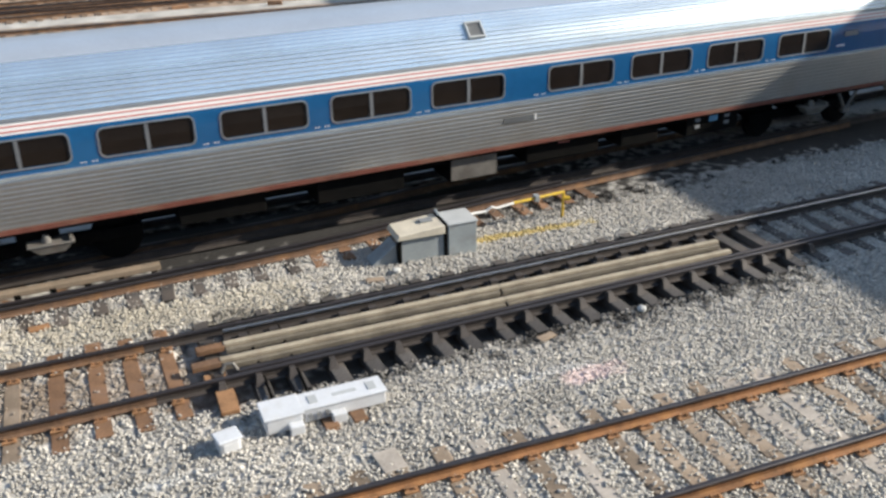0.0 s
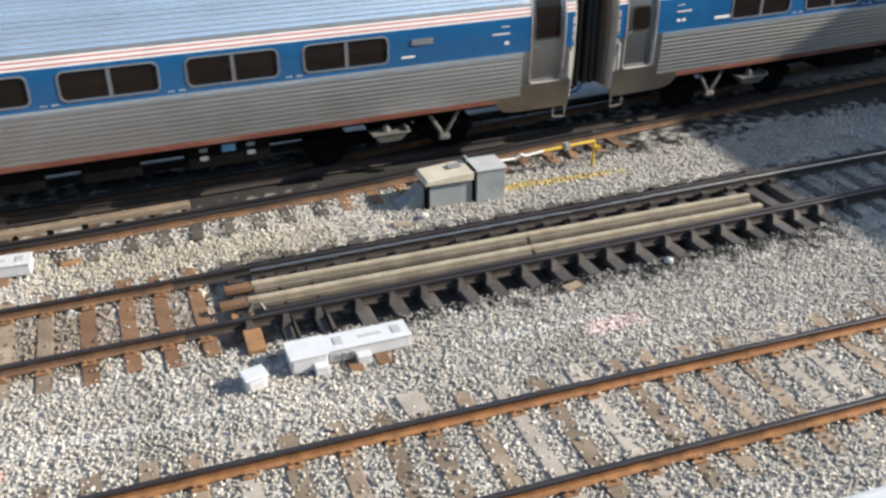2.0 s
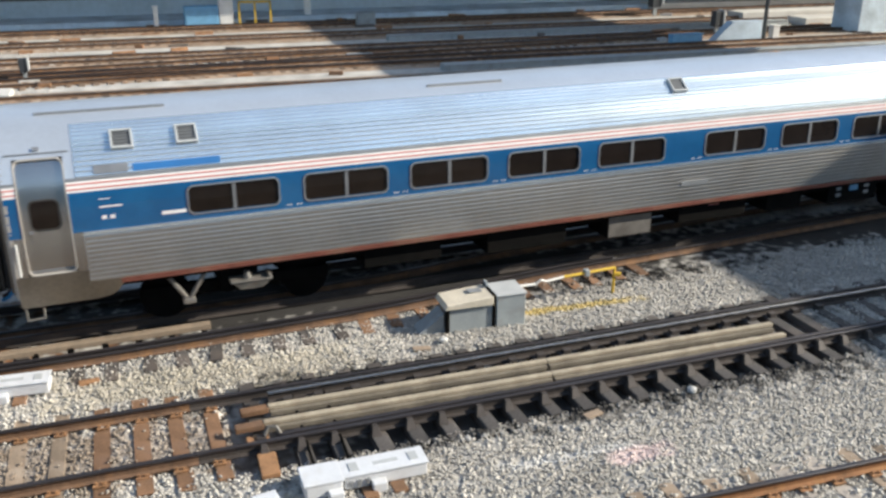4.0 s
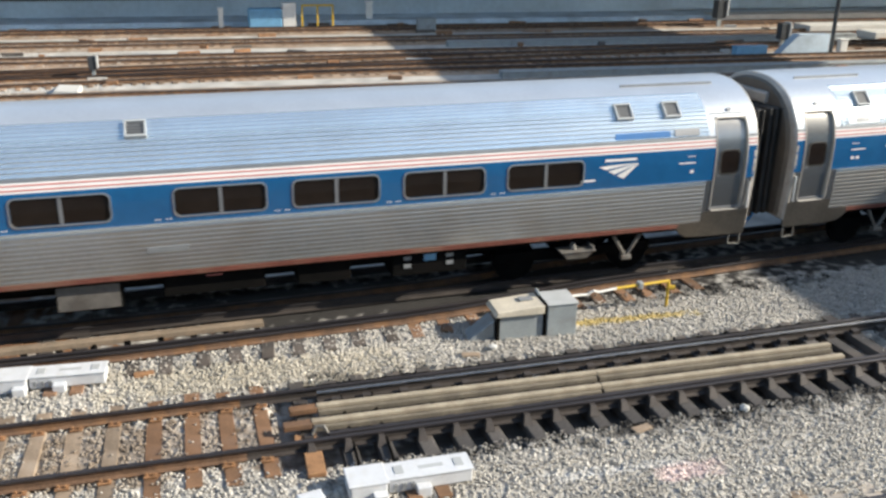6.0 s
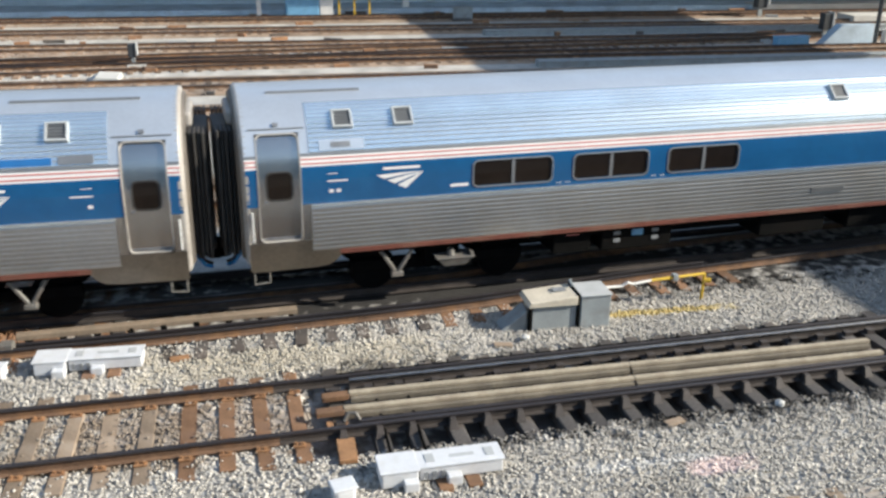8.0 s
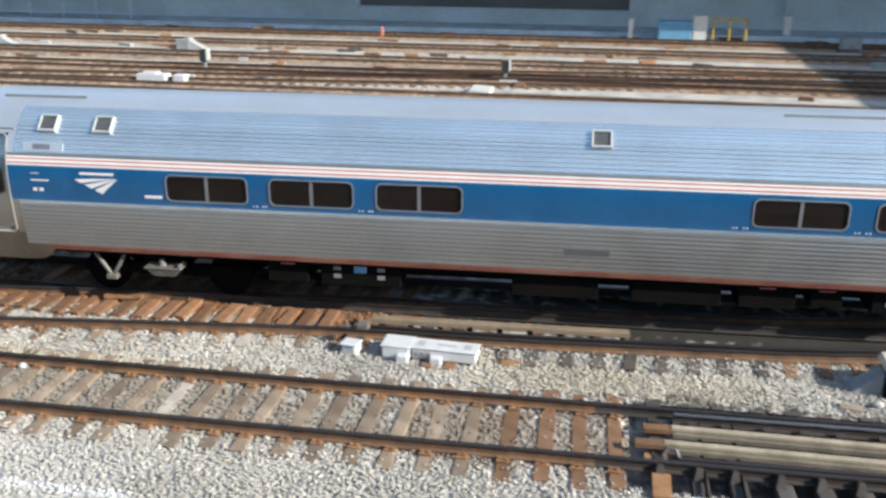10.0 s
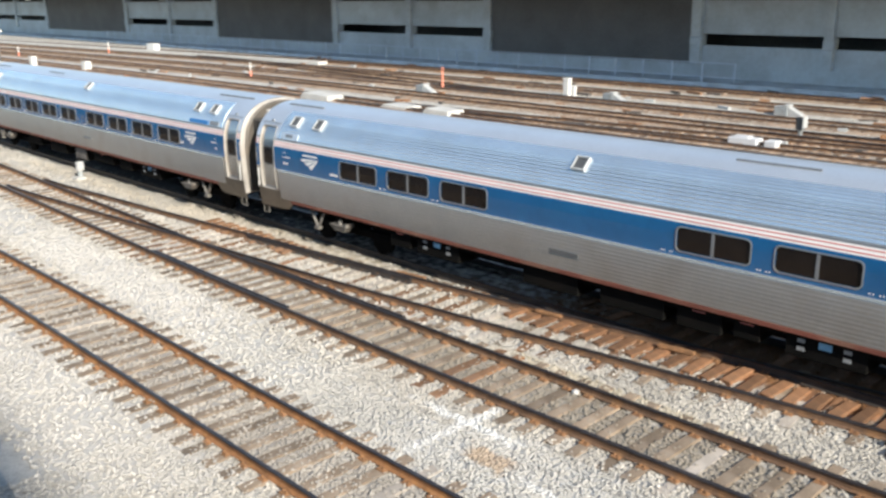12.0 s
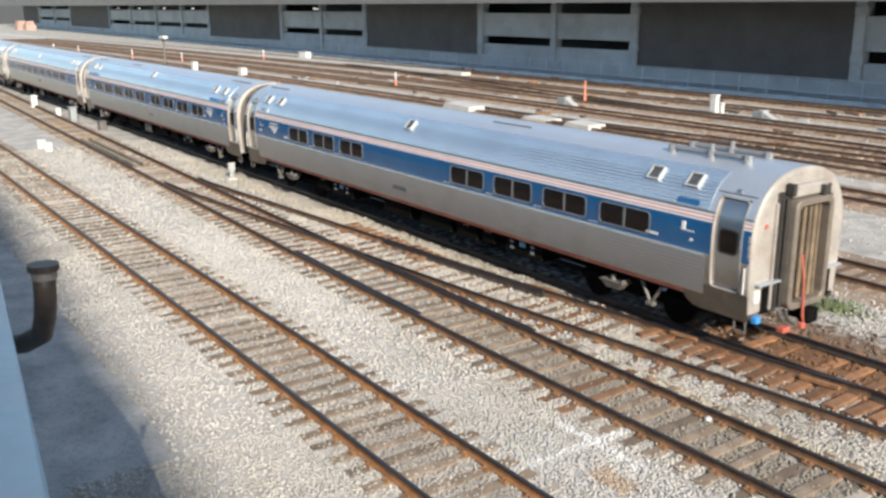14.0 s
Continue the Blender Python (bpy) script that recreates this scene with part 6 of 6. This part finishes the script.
    # grey beams added among the far tracks for the shine of shaded rails
    for y, x0, x1 in ((51.3, 13.0, 40.0), (40.9, 13.0, 60.0)):
        t = thing("cable_trough", "long grey beam standing in for the shine of rails", "cable trough", "cable troughs")
        part("channel", boxes((x0, x1, y - 0.32, y + 0.32, -0.25, 0.06)), M_GREYBOX, t)
        x = x0
        while x < x1 - 0.5:
            part("lid", boxes((x + 0.02, min(x1, x + 2.0) - 0.02, y - 0.36, y + 0.36, 0.06, 0.12), bevel=0.012), M_GREYBOX, t)
            x += 2.0


far_extras()


def yard_scrap():
    """Offcuts, plates and rusty bits that lie between the far tracks."""
    rng = random.Random(17)
    for name, label, m_, count in (("scrap", "scattered rusty scrap and timber offcuts in the yard", M_RUSTSLEEPER, 170), ("dark_scrap", "scattered dark oily timbers between yard tracks", M_DARKSLEEPER, 70),
                                   ("pale_scrap", "scattered pale blocks and lids between yard tracks", M_HATCH, 30)):
        verts, faces = [], []
        for _ in range(count):
            x, y = rng.uniform(-90, 45), rng.choice(FAR_TRACKS[:6]) + rng.choice((-1, 1)) * rng.uniform(1.5, 2.9)
            l, w, h, a = rng.uniform(0.25, 1.5), rng.uniform(0.12, 0.35), rng.uniform(0.04, 0.2), rng.gauss(0, 0.25)
            c, s = math.cos(a), math.sin(a)
            i = len(verts)
            for z in (-0.23, -0.19 + h):
                verts += [(x + u * c - v * s, y + u * s + v * c, z) for u, v in ((-l / 2, -w / 2), (l / 2, -w / 2), (l / 2, w / 2), (-l / 2, w / 2))]
            faces += [tuple(i + k for k in f) for f in ((4, 5, 6, 7), (0, 1, 5, 4), (1, 2, 6, 5), (2, 3, 7, 6), (3, 0, 4, 7))]
        tagged(new(name, mesh_of(name, verts, faces, m_)), label, "scrap", kind="stuff")


yard_scrap()


# ---- loose ballast stones on the ground the camera passes nearest ----
def scatter_stones():
    rng = np.random.RandomState(21)
    sx = np.array([s[0] for s in SLEEPERS])
    sy = np.array([s[1] for s in SLEEPERS])
    sh = np.array([s[2] for s in SLEEPERS]) - 0.07
    order = np.argsort(sx)
    sx, sy, sh = sx[order], sy[order], sh[order]
    zones = [((-14.0, 14.5), (5.2, 15.9), 700, 0.022), ((14.5, 22.0), (10.0, 16.1), 380, 0.03), ((-30.0, -14.0), (4.0, 15.4), 210, 0.032), ((-52.0, -30.0), (4.0, 14.6), 60, 0.042), ((-14.0, -5.0), (15.9, 24.0), 90, 0.032), ((-14.0, -9.0), (2.2, 5.2), 420, 0.026), ((-60.0, 42.0), (19.5, 62.0), 13, 0.036)]
    octa = np.array([(1, 0, 0), (0, 1, 0), (-1, 0, 0), (0, -1, 0), (0.2, 0.1, 0.85), (0, 0, -0.6)], float)
    tri = np.array([(0, 1, 4), (1, 2, 4), (2, 3, 4), (3, 0, 4), (1, 0, 5), (2, 1, 5), (3, 2, 5), (0, 3, 5)])
    V, F, base = [], [], 0
    for (x0, x1), (y0, y1), dens, r in zones:
        n = int((x1 - x0) * (y1 - y0) * dens)
        x, y = rng.uniform(x0, x1, n), rng.uniform(y0, y1, n)
        on = np.zeros(n, bool)
        for k in range(len(sx)):
            lo, hi = sx[k] - 0.13, sx[k] + 0.13
            if hi < x0 or lo > x1:
                continue
            on |= (x > lo) & (x < hi) & (np.abs(y - sy[k]) < sh[k])
        keep = np.where(on, rng.rand(n) < np.where(np.abs(y - line_b(x)) < 1.4, 0.05, 0.16), True)
        cb = line_b(x)
        pit = (x > 0.5) & (x < 11.3) & (np.abs(y - cb) < 1.2)
        keep &= ~pit
        keep &= ~((np.abs(y - cb) < 0.7) & (x < 0.4) & (rng.rand(n) < 0.45))
        keep &= ~((x > -4.2) & (y > np.interp(x, [-5, 20], [line_d(-5.0), line_d(19.0)]) - 0.75))
        x, y, on = x[keep], y[keep], on[keep]
        n = len(x)
        size = r * rng.uniform(0.6, 1.55, n) * (1 + 0.3 * (rng.rand(n) > 0.9))
        z = np.where(on, SLEEPER_TOP, GROUND_Z + rng.uniform(-0.012, 0.02, n) + (0.012 if y0 > 19 else 0.0))
        pts = octa[None] * np.array([1.0, 1.0, 0.75]) * (1 + rng.uniform(-0.35, 0.35, (n, 6, 3))) + rng.uniform(-0.18, 0.18, (n, 6, 3))
        a = rng.uniform(0, 2 * np.pi, n)
        c, s = np.cos(a)[:, None], np.sin(a)[:, None]
        px, py = pts[..., 0] * c - pts[..., 1] * s, pts[..., 0] * s + pts[..., 1] * c
        tilt = rng.uniform(-0.7, 0.7, n)[:, None]
        pz, px = pts[..., 2] * np.cos(tilt) - px * np.sin(tilt), px * np.cos(tilt) + pts[..., 2] * np.sin(tilt)
        verts = np.stack([px * size[:, None] + x[:, None], py * size[:, None] + y[:, None], pz * size[:, None] + (z + size * 0.15)[:, None]], -1).reshape(-1, 3)
        faces = (tri[None] + (np.arange(n) * 6)[:, None, None] + base).reshape(-1, 3)
        V.append(verts)
        F.append(faces)
        base += len(verts)
    V, F = np.concatenate(V), np.concatenate(F)
    me = bpy.data.meshes.new("ballast_stones")
    me.vertices.add(len(V))
    me.vertices.foreach_set("co", V.ravel())
    me.loops.add(F.size)
    me.loops.foreach_set("vertex_index", F.ravel().astype(np.int32))
    me.polygons.add(len(F))
    me.polygons.foreach_set("loop_start", np.arange(0, F.size, 3, dtype=np.int32))
    me.update(calc_edges=True)
    me.validate()
    me.materials.append(M_STONE)
    tagged(new("ballast_stones", me), "loose grey and white crushed ballast stones", "ballast", kind="stuff")


scatter_stones()

motions()
